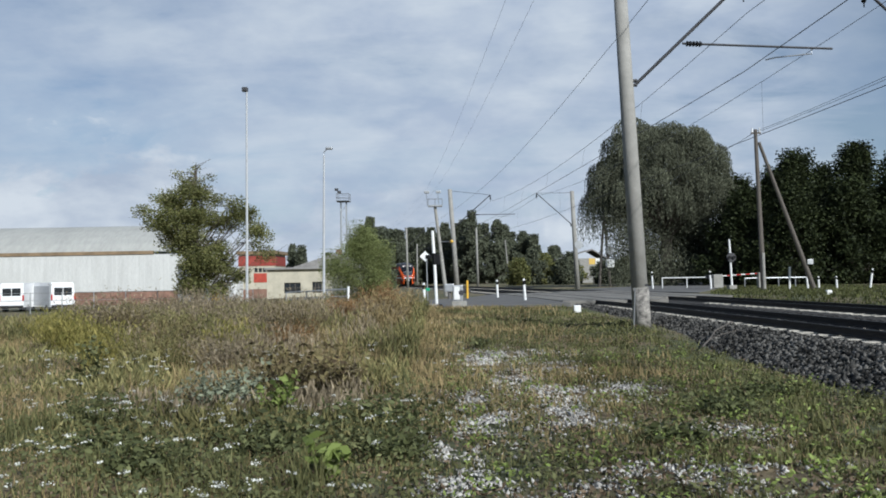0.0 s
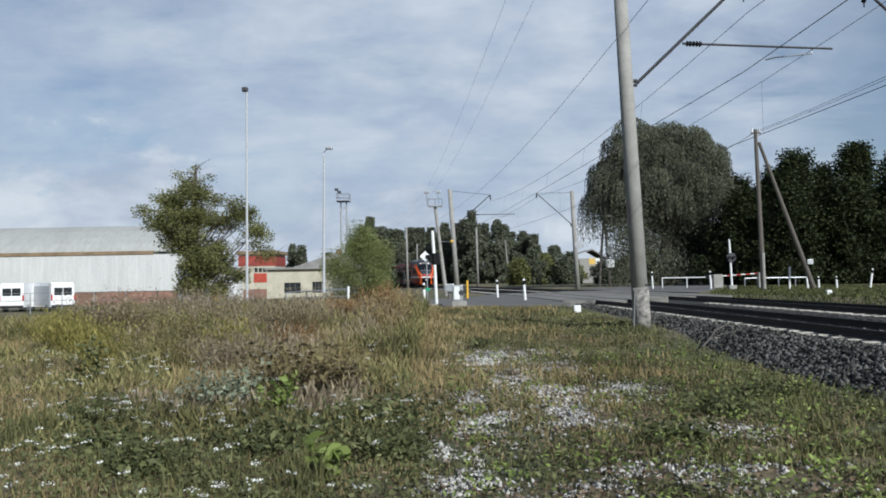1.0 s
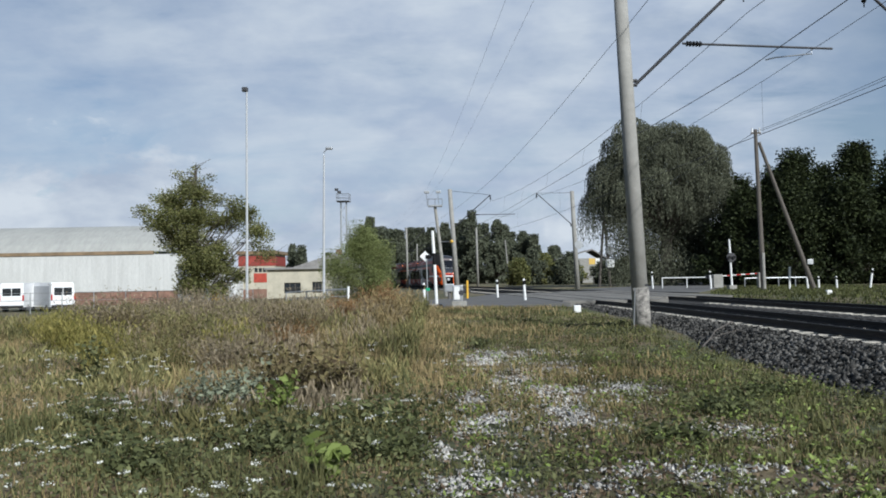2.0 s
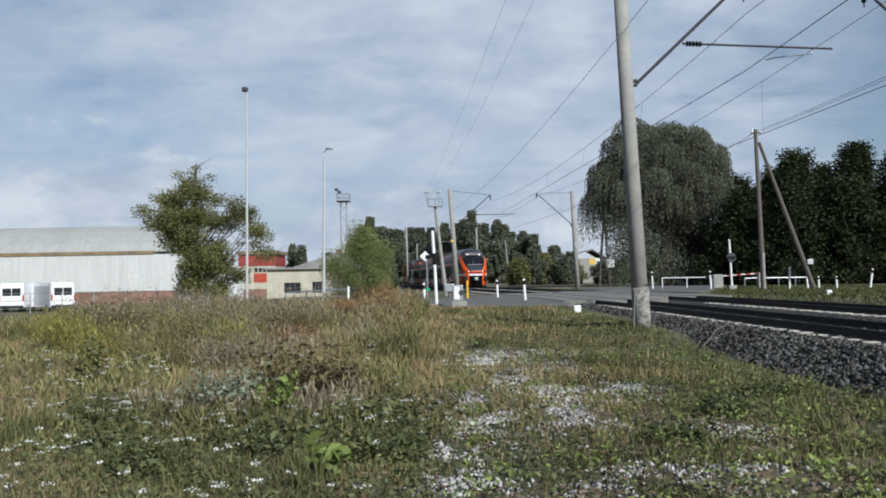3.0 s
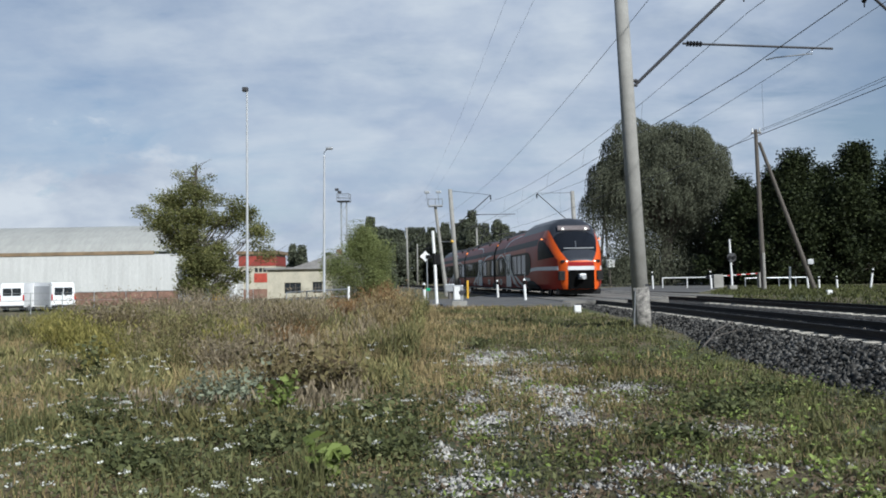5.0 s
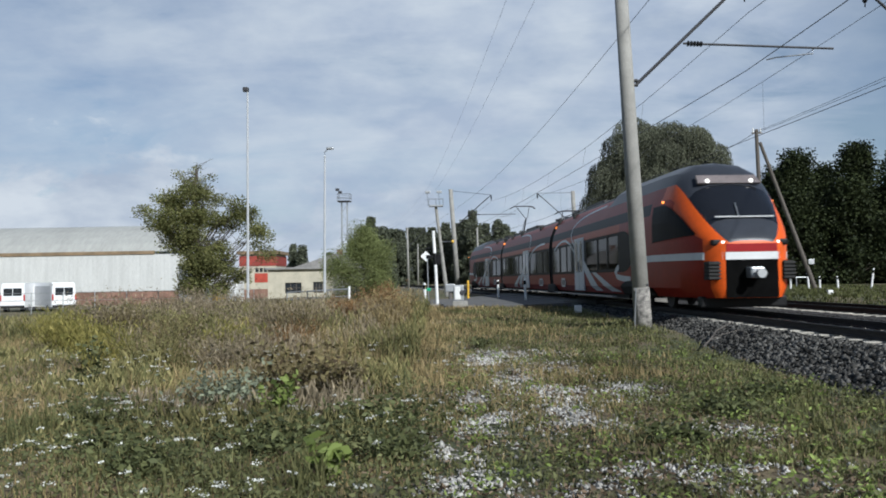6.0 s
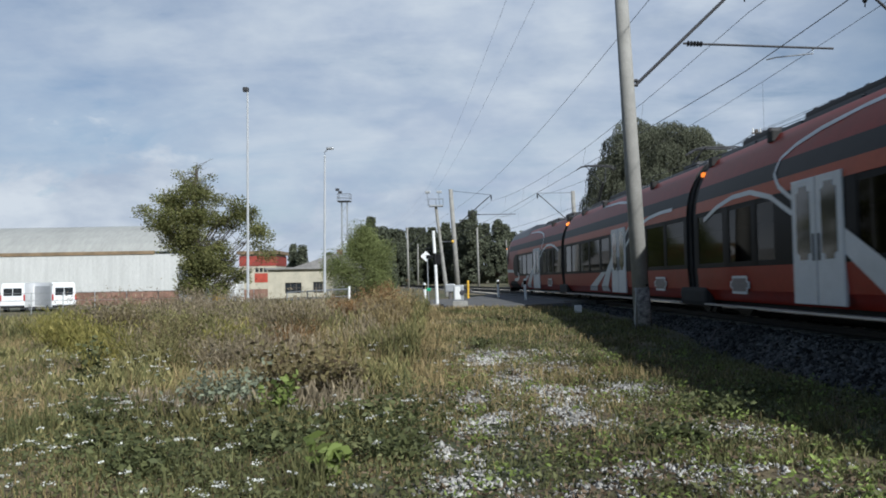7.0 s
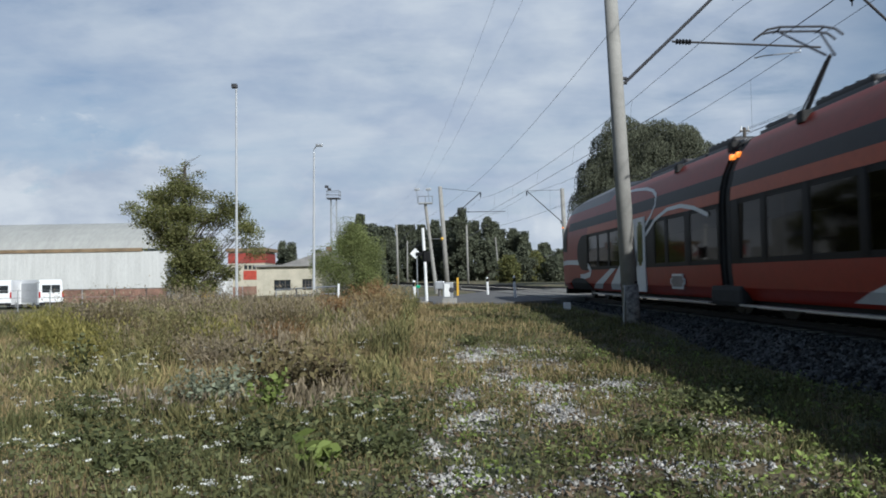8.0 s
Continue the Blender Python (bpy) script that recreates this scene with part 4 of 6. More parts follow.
def clump_points(clumps, n, rng, shell=0.55):
    out = []
    tot = sum(r[0] * r[1] * r[2] for _, r in clumps)
    for c, r in clumps:
        k = max(10, int(n * r[0] * r[1] * r[2] / tot))
        d = rng.normal(size=(k, 3))
        if shell < 0:
            out.append(np.array(c) + np.clip(d, -1.7, 1.7) * np.array(r) * 0.55)
            continue
        d /= np.linalg.norm(d, axis=1, keepdims=True)
        rad = shell + (1 - shell) * rng.uniform(0, 1, (k, 1)) ** 0.6
        rad *= np.clip(1 + 0.10 * rng.normal(size=(k, 1)), 0.7, 1.14)
        out.append(np.array(c) + d * rad * np.array(r))
    return np.concatenate(out)


def tree(name, base, height, radius, leaves, size, material, label, seed, lean=(0, 0), trunk=0.25, start=0.22, n_clumps=22, cat="tree", group="", taper=0.5, aspect=0.6, cl=(0.24, 0.42), shell=0.35, droop=0.0, flat=0.75):
    """Tapered trunk, limbs, and a crown of leaf clumps with gaps and an uneven outline."""
    rng = np.random.default_rng(seed)
    th = thing(name, Matrix.Translation(base), label, cat, group)
    bm = B()
    top = Vector((lean[0], lean[1], height * 0.8))
    pts = [Vector((0, 0, -0.2)), Vector((lean[0] * 0.2 + 0.1, lean[1] * 0.2, height * 0.3)), Vector((lean[0] * 0.6, lean[1] * 0.6, height * 0.55)), top]
    for i, (a, b) in enumerate(zip(pts, pts[1:])):
        rod(bm, a, b, trunk * (1 - 0.28 * i), trunk * (1 - 0.28 * (i + 1)), 8)
    clumps = []
    for i in range(n_clumps):
        t = start + (1 - start) * (i + 0.5) / n_clumps
        ang = i * 2.4 + rng.uniform(-0.5, 0.5)
        rr = radius * (math.sin(math.pi * min(1, 0.12 + 0.88 * (t - start) / (1 - start)) ** taper)) * rng.uniform(0.35, 0.85)
        c = Vector((lean[0] * t + rr * math.cos(ang), lean[1] * t + rr * math.sin(ang), height * t * 0.96))
        r = radius * rng.uniform(*cl)
        clumps.append((tuple(c), (r, r, r * flat)))
        stem = Vector((lean[0] * t * 0.7, lean[1] * t * 0.7, min(height * 0.77, max(height * 0.15, c.z - rr * 0.8))))
        rod(bm, stem, c, trunk * 0.22, 0.02, 5)
    part("trunk", bm, M["bark"], th)
    v, f = leaf_quads(clump_points(clumps, leaves, rng, shell), size, rng, droop, aspect)
    fast_mesh("crown", v, f, material, th)
    return th


def willow():
    rng = np.random.default_rng(11)
    base = (25.7, 92.0, 0.5)
    th = thing("willow_tree", Matrix.Translation(base), "large weeping willow with grey-green hanging foliage", "tree")
    bm = B()
    rod(bm, (0, 0, -0.3), (0.3, 0, 6), 0.8, 0.6, 10)
    lobes = []
    for i in range(40):
        a = i * 2.39996
        el = math.asin(1 - 0.98 * (i + 0.5) / 40)
        k = rng.uniform(0.78, 0.98)
        p = np.array([8.4 * k * math.cos(el) * math.cos(a), 6.9 * k * math.cos(el) * math.sin(a), 8.8 + 10.3 * k * math.sin(el)])
        lobes.append((p, rng.uniform(1.7, 2.9)))
        mid = Vector(p) * 0.5 + Vector((0.1, 0, 3.8))
        rod(bm, (0.3, 0, 5.5), mid, 0.25, 0.12, 6)
        rod(bm, mid, p, 0.12, 0.03, 5)
    part("trunk", bm, M["bark"], th)
    pts = []
    for p, r in lobes:
        for _ in range(int(110 * r)):
            # a shoot leaves the lobe's crown, bends outwards and hangs
            a, f = rng.uniform(0, 6.283), math.sqrt(rng.uniform(0, 1))
            out = np.array([math.cos(a), math.sin(a)])
            q = p + np.array([out[0] * r * f * 0.85, out[1] * r * f * 0.85, r * 0.75 * math.sqrt(1 - 0.9 * f * f) + rng.normal() * 0.1])
            ln = min(r * rng.uniform(0.5, 1.9), q[2] - rng.uniform(0.8, 3.0))
            k = max(3, int(ln / 0.17))
            t = np.arange(k)[:, None] * 0.17
            pts.append(np.concatenate([q[:2] + out * 0.32 * f * np.sqrt(t + 0.01) + rng.normal(size=(k, 2)) * 0.07, q[2] - t ** 1.1 + rng.normal(size=(k, 1)) * 0.05], 1))
    pts = np.concatenate(pts)
    bulk = [((rng.uniform(-6.6, 6.6), rng.uniform(-4.5, 5), rng.uniform(1.2, 11)), (2.4, 2.2, 2.8)) for _ in range(46)]
    pts = np.concatenate([pts, clump_points(bulk, 46000, rng, 0.2)])
    v, f = leaf_quads(pts, 0.24, rng, 0.6, 0.36)
    fast_mesh("crown", v, f, L_WILLOW, th)


willow()


def yard_tree():
    """Broad uneven crown with a thin leading shoot and a long limb to one side."""
    rng = np.random.default_rng(3)
    th = thing("tree", Matrix.Translation((-17.1, 55, -0.1)), "bushy green deciduous tree with bare upper twigs", "tree")
    lobes = [(-0.2, 9.2, 0.6), (-0.7, 8.2, 1.0), (-1.9, 7.5, 1.0), (-3.0, 6.6, 0.7), (1.1, 7.6, 0.8), (2.4, 7.2, 0.8), (-1.5, 6.2, 1.2), (0.2, 6.5, 1.2), (1.8, 6.0, 0.9), (3.4, 6.7, 0.8), (4.3, 5.4, 0.7), (4.9, 4.2, 0.7), (3.5, 5.5, 0.6), (-1.2, 4.6, 1.2), (0.4, 4.7, 1.2), (2.1, 4.3, 0.8), (-0.3, 3.2, 1.4), (1.2, 2.7, 1.2), (2.6, 2.5, 0.8), (-0.2, 1.5, 1.2), (1.4, 1.3, 1.0), (-2.0, 5.3, 0.7), (-0.8, 9.0, 0.3), (-0.1, 9.9, 0.3)]
    bm = B()
    rod(bm, (0, 0, -0.2), (0.1, 0, 2.4), 0.3, 0.24, 9)
    rod(bm, (0.1, 0, 2.3), (0.0, 0, 6.0), 0.24, 0.12, 8)
    rod(bm, (0.0, 0, 5.9), (-0.1, 0, 9.8), 0.12, 0.02, 6)
    clumps = []
    for x, z, r in lobes:
        for k in range(5):
            y = float(rng.uniform(-1, 1)) * 2.6 * (1 - abs(z - 5) / 7)
            c = (x + float(rng.normal()) * 0.3, y, z + float(rng.normal()) * 0.3)
            q = r * float(rng.uniform(0.45, 1.0))
            clumps.append((c, (q, q, q * 0.7)))
            mid = Vector((x * 0.45, y * 0.4, max(1.7, z - 0.5 * abs(x) - 0.3)))
            rod(bm, (0.05, 0, max(1.5, z - 0.9 * abs(x) - 0.8)), mid, 0.05, 0.03, 5)
            rod(bm, mid, c, 0.03, 0.01, 5)
    for i in range(60):
        a = rng.uniform(0, 6.28)
        b = Vector(clumps[int(rng.integers(0, len(clumps)))][0])
        rod(bm, b, b + Vector((math.cos(a) * 1.1, 0.2, 0.5 + 0.6 * math.sin(a))), 0.02, 0.005, 4)
    part("trunk", bm, M["bark"], th)
    v, f = leaf_quads(clump_points(clumps, 52000, rng, -1), 0.15, rng, 0.1, 0.5)
    fast_mesh("crown", v, f, L_TREE, th)


yard_tree()
tree("bush", (-6.3, 62, 0.2), 5.5, 3.1, 46000, 0.14, L_BUSH, "dense rounded light-green willow bush", 5, trunk=0.08, start=0.06, n_clumps=70, cat="bush", taper=0.85, cl=(0.16, 0.34), shell=-1, aspect=0.3, flat=1.1)


def dark_wood():
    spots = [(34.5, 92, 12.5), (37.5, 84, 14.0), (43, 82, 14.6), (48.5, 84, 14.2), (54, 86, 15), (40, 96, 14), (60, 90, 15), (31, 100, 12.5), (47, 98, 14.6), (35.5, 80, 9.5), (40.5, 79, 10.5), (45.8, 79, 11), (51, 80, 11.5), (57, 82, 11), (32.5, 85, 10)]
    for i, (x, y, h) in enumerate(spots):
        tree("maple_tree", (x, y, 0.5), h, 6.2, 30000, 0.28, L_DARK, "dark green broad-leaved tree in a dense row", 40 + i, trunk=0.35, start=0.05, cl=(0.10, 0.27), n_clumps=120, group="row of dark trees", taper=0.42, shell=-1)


dark_wood()


def forest():
    rng = np.random.default_rng(31)
    for i in range(26):
        x = -20 + i * 1.95 + rng.uniform(-1, 1)
        y = 205 + rng.uniform(-12, 25)
        h = float(np.interp(x, [-20, -12, -2, 6, 14, 22, 30], [13.5, 15.5, 16.5, 18.0, 17.0, 13.5, 8.5])) * rng.uniform(0.86, 1.05)
        tree("forest_tree", (x, y, 0.3), h, 4.4, 13000, 0.48, L_FOREST, "dark green tree at the forest edge", 100 + i, trunk=0.25, start=0.05, n_clumps=48, group="forest edge", taper=0.5, cl=(0.14, 0.32), shell=-1)
    for i in range(22):
        x = 12 + i * 2.0 + rng.uniform(-0.8, 0.8)
        y = 130 + rng.uniform(-8, 14)
        tree("shrub", (x, y, 0.4), float(rng.uniform(3.6, 6.2)), 2.6, 4200, 0.34, L_FOREST if i % 3 else L_TREE, "green shrub beyond the railway", 160 + i, trunk=0.1, start=0.05, n_clumps=22, shell=-1, cl=(0.2, 0.4), cat="bush", group="shrubs beyond the railway", taper=0.8)
    for i, (x, y, h) in enumerate([(-19, 190, 15), (-16.5, 180, 16.5), (-21.5, 185, 11), (-36, 190, 11), (-33, 185, 10), (-11, 150, 11), (-12.5, 165, 13), (-29, 200, 9)]):
        tree("spruce_tree" if i in (1, 6) else "forest_tree", (x, y, 0.2), h, 2.6, 6000, 0.46, L_FOREST, "dark pointed tree behind the bushes", 200 + i, trunk=0.2, start=0.05, n_clumps=34, group="forest edge", taper=0.35, shell=-1)


forest()


# ---------- yard and buildings beyond the meadow ----------
W_METAL = mat("warehouse_white_sheet", (0.56, 0.56, 0.54), 0.6, var=0.14, scale=0.5, fine=6, stretch=(3, 1, 0.4), each=0.03)
W_ROOF = mat("warehouse_grey_roof", (0.36, 0.36, 0.335), 0.8, var=0.12, scale=0.3, fine=3, stretch=(1, 0.3, 0.3), bump=0.03)
BRICK = mat("weathered_brick", (0.26, 0.15, 0.11), 0.9, var=0.4, scale=1.0, fine=12)
RUST = mat("rusty_brown_metal", (0.24, 0.17, 0.10), 0.8, var=0.35, scale=1.0)
CREAM = mat("cream_plaster", (0.50, 0.46, 0.36), 0.9, var=0.2, scale=1.0, fine=12, bump=0.2)
GREYROOF = mat("grey_slate_roof", (0.26, 0.25, 0.24), 0.85, var=0.25, scale=1.5, fine=14)
PANE = mat("dark_window_pane", (0.03, 0.035, 0.04), 0.08, var=0.3, bump=0)
VAN_W = mat("van_white_paint", (0.80, 0.80, 0.80), 0.3, var=0.05, bump=0)
VAN_G = mat("van_grey_panel", (0.42, 0.43, 0.45), 0.4, var=0.1, bump=0)
RUBBER = mat("rubber", (0.02, 0.02, 0.02), 0.8, var=0.2)


def warehouse():
    th = thing("warehouse", Matrix.Translation((0, 85, -0.45)), "long white sheet-metal warehouse with pale sloping roof", "building")
    x0, x1 = -82.0, -28.4
    n = 18
    wdt = (x1 - x0) / n
    for i in range(n):
        a, b = x0 + i * wdt, x0 + (i + 1) * wdt - 0.012
        bm = B()
        px = [(a, 0.0)]
        for k in range(7):
            xx = a + 0.2 + k * (b - a - 0.1) / 7
            px += [(xx, 0.0), (xx + 0.03, -0.006), (xx + 0.11, -0.006), (xx + 0.14, 0.0)]
        px += [(b, 0.0), (b, 0.12), (a, 0.12)]
        lo, hi = [bm.verts.new((x, y, 1.55)) for x, y in px], [bm.verts.new((x, y, 5.45)) for x, y in px]
        for k in range(len(px)):
            bm.faces.new((lo[k], lo[(k + 1) % len(px)], hi[(k + 1) % len(px)], hi[k]))
        bm.faces.new(hi), bm.faces.new(lo[::-1])
        part("wall_panel", bm, W_METAL, th)
        bm = B()
        box(bm, (a, 0.05, 0), (b, 0.3, 1.54))
        part("base_wall", bm, BRICK if i > 13 else M["concrete"], th)
        rows = []
        bm = B()
        for k in range(7):
            t = k / 6
            rows.append((0.1 + 9 * t ** 1.3, 5.85 + 3.3 * math.sin(t * math.pi / 2)))
        vs = [[bm.verts.new((xx, y, z)) for y, z in rows] for xx in (a, b + 0.02)]
        for k in range(6):
            bm.faces.new((vs[0][k], vs[1][k], vs[1][k + 1], vs[0][k + 1]))
        ext = bmesh.ops.extrude_face_region(bm, geom=bm.faces[:])
        for v in ext["geom"]:
            if isinstance(v, bmesh.types.BMVert):
                v.co.z -= 0.1
        bmesh.ops.recalc_face_normals(bm, faces=bm.faces)
        part("roof_panel", bm, W_ROOF, th)
    bm = B()
    box(bm, (x0, -0.1, 5.46), (x1 - 2.6, 0.3, 5.84), bev=0.03)
    part("gutter_band", bm, RUST, th, "rusty brown gutter band")
    bm = B()
    box(bm, (x1, 0.0, 0), (x1 + 0.2, 18, 5.4))
    vs = [bm.verts.new((x1 - 2.6 + 0.01 * k, y, z)) for k, (y, z) in enumerate(((0.1, 5.4), (18, 5.4), (18, 9.0), (9, 9.05), (4, 7.8), (0.1, 5.9)))]
    bm.faces.new(vs)
    part("end_wall", bm, W_METAL, th)
    bm = B()
    box(bm, (x1, -0.05, 0.2), (x1 + 1.6, 0.4, 4.2))
    part("side_annex", bm, M["steel"], th, "grey metal annex")


warehouse()


def van(m, label):
    th = thing("van", m, label, "van", "parked vans")
    bm = B()
    prof = [(-2.5, 0.45), (-2.52, 1.2), (-2.42, 2.35), (-2.25, 2.48), (0.9, 2.5), (1.25, 2.4), (1.9, 1.45), (2.55, 1.2), (2.65, 0.8), (2.6, 0.45)]
    sides = []
    for x, s in ((-0.98, 1), (-0.9, 1.0), (0.9, 1.0), (0.98, 1)):
        sides.append([bm.verts.new((x if z < 1.6 or abs(x) < 0.95 else x * 0.93, y, z - (0.06 if abs(x) > 0.95 and z > 2 else 0))) for y, z in prof])
    k = len(prof)
    for a, b in zip(sides, sides[1:]):
        for i in range(k):
            bm.faces.new((a[i], a[(i + 1) % k], b[(i + 1) % k], b[i]))
    bm.faces.new(sides[0]), bm.faces.new(sides[-1][::-1])
    bmesh.ops.recalc_face_normals(bm, faces=bm.faces)
    body = part("body", bm, VAN_W, th)
    bm = B()
    for x in (-0.72, 0.03):
        box(bm, (x, -2.52, 1.42), (x + 0.69, -2.46, 2.05), bev=0.02)
    part("rear_window", bm, PANE, body)
    bm = B()
    box(bm, (-1.01, -2.3, 0.6), (-0.985, 1.0, 2.2))
    part("side_panel", bm, VAN_G, body, "grey side panel")
    for x in (-0.93, 0.93):
        bm = B()
        box(bm, (x - 0.06, -2.56, 1.0), (x + 0.06, -2.48, 1.5), bev=0.015)
        part("tail_light", bm, M["red"], body, "red tail light")
    bm = B()
    box(bm, (-0.95, -2.62, 0.42), (0.95, -2.45, 0.62), bev=0.03)
    part("bumper", bm, RUBBER, body)
    bm = B()
    box(bm, (-0.27, -2.545, 0.98), (0.27, -2.51, 1.1))
    part("number_plate", bm, M["white"], body)
    for x in (-0.86, 0.86):
        for y in (-1.6, 1.7):
            bm = B()
            rod(bm, (x - 0.12, y, 0.34), (x + 0.12, y, 0.34), 0.34, 0.34, 20)
            w = part("wheel", bm, RUBBER, th)
            bm = B()
            rod(bm, (x - 0.128, y, 0.34), (x + 0.128, y, 0.34), 0.19, 0.19, 14)
            part("rim", bm, M["steel"], w)
    return th


van(pose(-36.2, 68.6, -0.42, 0, 0, 6), "white panel van with dark rear windows in the yard")
van(pose(-33.6, 68.0, -0.42, 0, 0, 48), "white delivery van with grey side in the yard")
sheet("yard", [(-90, 58, -0.42), (-30, 60, -0.42), (-14, 62, -0.22)], [(-90, 84, -0.42), (-30, 84, -0.42), (-14, 84, -0.3)], M["asphalt"], 0.012, "pale asphalt yard before the warehouse", "yard")


def yard_fence():
    th = thing("fence", Matrix.Translation((0, 60, -0.42)), "thin grey wire fence round the yard", "fence")
    xs = np.arange(-48, -14, 2.4)
    for x in xs:
        part("post", rod(B(), (x, 0, -0.1), (x, 0, 1.72), 0.035, 0.035, 6), M["steel"], th)
    for z in (0.5, 1.1, 1.66):
        part("rail", rod(B(), (xs[0], 0, z), (xs[-1], 0, z), 0.018, 0.018, 5), M["steel"], th)


yard_fence()


def red_building():
    th = thing("office_building", Matrix.Translation((-22.3, 96, -0.4)), "small red and white office building behind the yard", "building")
    part("wall", box(B(), (-2.4, 0, 0), (2.0, 6, 5.6)), CREAM, th)
    part("upper_cladding", box(B(), (-2.45, -0.06, 4.2), (2.05, 6.1, 5.4)), mat("faded_red_cladding", (0.30, 0.05, 0.035), 0.7, var=0.3), th, "faded red cladding")
    part("lower_cladding", box(B(), (-0.6, -0.05, 2.2), (1.6, 0.0, 3.3)), mat("faded_red_panel", (0.42, 0.06, 0.035), 0.6, var=0.25), th, "red panel")
    part("roof", box(B(), (-2.7, -0.3, 5.6), (2.3, 6.3, 6.0)), RUST, th)
    for i in range(4):
        w = part("window", box(B(), (-0.5 + i * 0.5, -0.05, 3.45), (-0.12 + i * 0.5, 0.03, 3.95)), PANE, th)
    part("base", box(B(), (-2.42, -0.08, 0), (2.02, 0.0, 1.4)), BRICK, th)


red_building()


def container(x, w, h, label):
    th = thing("storage_container", Matrix.Translation((x, 63.5, -0.40)), label, "container", "containers behind the fence")
    part("body", box(B(), (-w / 2, 0, 0.12), (w / 2, 2.2, h), bev=0.03), M["white"], th)
    for k in (-1, 1):
        part("door", box(B(), (k * w / 4 - w / 5, -0.03, 0.25), (k * w / 4 + w / 5, 0.0, h - 0.12), bev=0.01), VAN_W, th)
        part("skid", box(B(), (k * w / 3 - 0.1, 0, 0), (k * w / 3 + 0.1, 2.2, 0.12)), M["wood"], th)


container(-19.3, 1.5, 1.75, "small white storage container with double doors")
container(-17.0, 0.9, 2.3, "narrow white equipment cabinet behind the fence")
th_y = thing("yellow_skip", Matrix.Translation((-18.0, 63.2, -0.40)), "small orange-yellow metal skip between containers", "skip")
part("tub", box(B(), (-0.45, 0, 0.75), (0.45, 1.0, 1.55), bev=0.08), M["yellow"], th_y)
part("stand", box(B(), (-0.4, 0.1, 0), (0.4, 0.9, 0.75)), M["darksteel"], th_y)


def shed():
    th = thing("utility_shed", Matrix.Translation((0, 72, -0.3)), "flat-roofed cream plastered shed with dark windows", "building")
    bm = B()
    x0, x1 = -16.0, -10.8
    for a, b, z0, z1 in ((x0, -14.45, 0, 3.2), (-12.95, -11.9, 0, 3.2), (-14.45, -12.95, 0, 1.05), (-14.45, -12.95, 2.0, 3.2), (-11.9, x1, 0, 1.05), (-11.9, x1, 2.05, 3.2)):
        box(bm, (a, 0, z0), (b, 0.25, z1))
    part("front_wall", bm, CREAM, th)
    part("side_wall", box(B(), (x0, 0.25, 0), (x0 + 0.25, 5, 3.2)), CREAM, th)
    part("side_wall", box(B(), (x1 - 0.25, 0.25, 0), (x1, 5, 3.2)), CREAM, th)
    part("back_wall", box(B(), (x0 + 0.25, 4.8, 0), (x1 - 0.25, 5, 3.2)), CREAM, th)
    part("roof", box(B(), (x0 - 0.2, -0.3, 3.2), (x1 + 0.2, 5.2, 3.38), bev=0.02), GREYROOF, th)
    for a, b in ((-14.45, -12.95), (-11.9, -11.05)):
        w = part("window", box(B(), (a, 0.12, 1.05), (b, 0.15, 2.0)), PANE, th)
        bm = B()
        for k in range(4):
            xx = a + (b - a) * k / 3
            box(bm, (xx - 0.03, 0.08, 1.05), (xx + 0.03, 0.12, 2.0))
        box(bm, (a, 0.08, 1.5), (b, 0.12, 1.55))
        part("window_frame", bm, M["wood"], w)
    th = thing("gabled_house", Matrix.Translation((-12.6, 88, -0.3)), "old grey gabled house with dark eaves", "house")
    part("wall", box(B(), (-3.8, 0, 0), (3.0, 8, 3.6)), M["concrete"], th)
    bm = B()
    pts = [(-4.6, -0.6, 3.5), (3.3, -0.6, 3.5), (0.8, -0.6, 5.2)]
    f = [bm.verts.new(p) for p in pts]
    g = [bm.verts.new((p[0], 8.6, p[2])) for p in pts]
    for i in range(3):
        bm.faces.new((f[i], f[(i + 1) % 3], g[(i + 1) % 3], g[i]))
    bm.faces.new(f), bm.faces.new(g[::-1])
    bmesh.ops.recalc_face_normals(bm, faces=bm.faces)
    part("roof", bm, GREYROOF, th)
    part("gable_window", box(B(), (0.3, -0.64, 3.6), (1.2, -0.58, 4.5)), PANE, th)
    part("chimney", box(B(), (0.5, 2, 4.8), (1.1, 2.6, 5.7)), BRICK, th)
    part("eave_board", box(B(), (-4.7, -0.75, 3.38), (3.4, -0.6, 3.52)), M["black"], th)


shed()


def far_house():
    th = thing("far_house", Matrix.Translation((31.8, 170, 0.5)), "distant yellow house with grey gable roof", "house")
    part("wall", box(B(), (-3.5, 0, 0), (2.8, 7, 5.3)), M["concrete"], th)
    part("yellow_bay", box(B(), (-0.6, -0.06, 4.0), (0.7, 0.0, 5.3)), mat("yellow_plaster", (0.62, 0.42, 0.10), 0.8, var=0.1), th, "yellow wall bay")
    bm = B()
    prof = [(-7.2, 5.3), (0, 7.3), (3.4, 5.2)]
    a = [bm.verts.new((x, -0.8, z)) for x, z in prof]
    b = [bm.verts.new((x, 8, z)) for x, z in prof]
    c = [bm.verts.new((x, -0.8, z - 0.25)) for x, z in prof]
    d = [bm.verts.new((x, 8, z - 0.25)) for x, z in prof]
    for p, q in ((a, b), (c, d), (a, c), (b, d)):
        for i in range(2):
            bm.faces.new((p[i], p[i + 1], q[i + 1], q[i]))
    part("roof", bm, GREYROOF, th)
    part("gable", box(B(), (0.8, -0.05, 4.2), (2.6, 0.0, 5.3)), M["white"], th)


far_house()


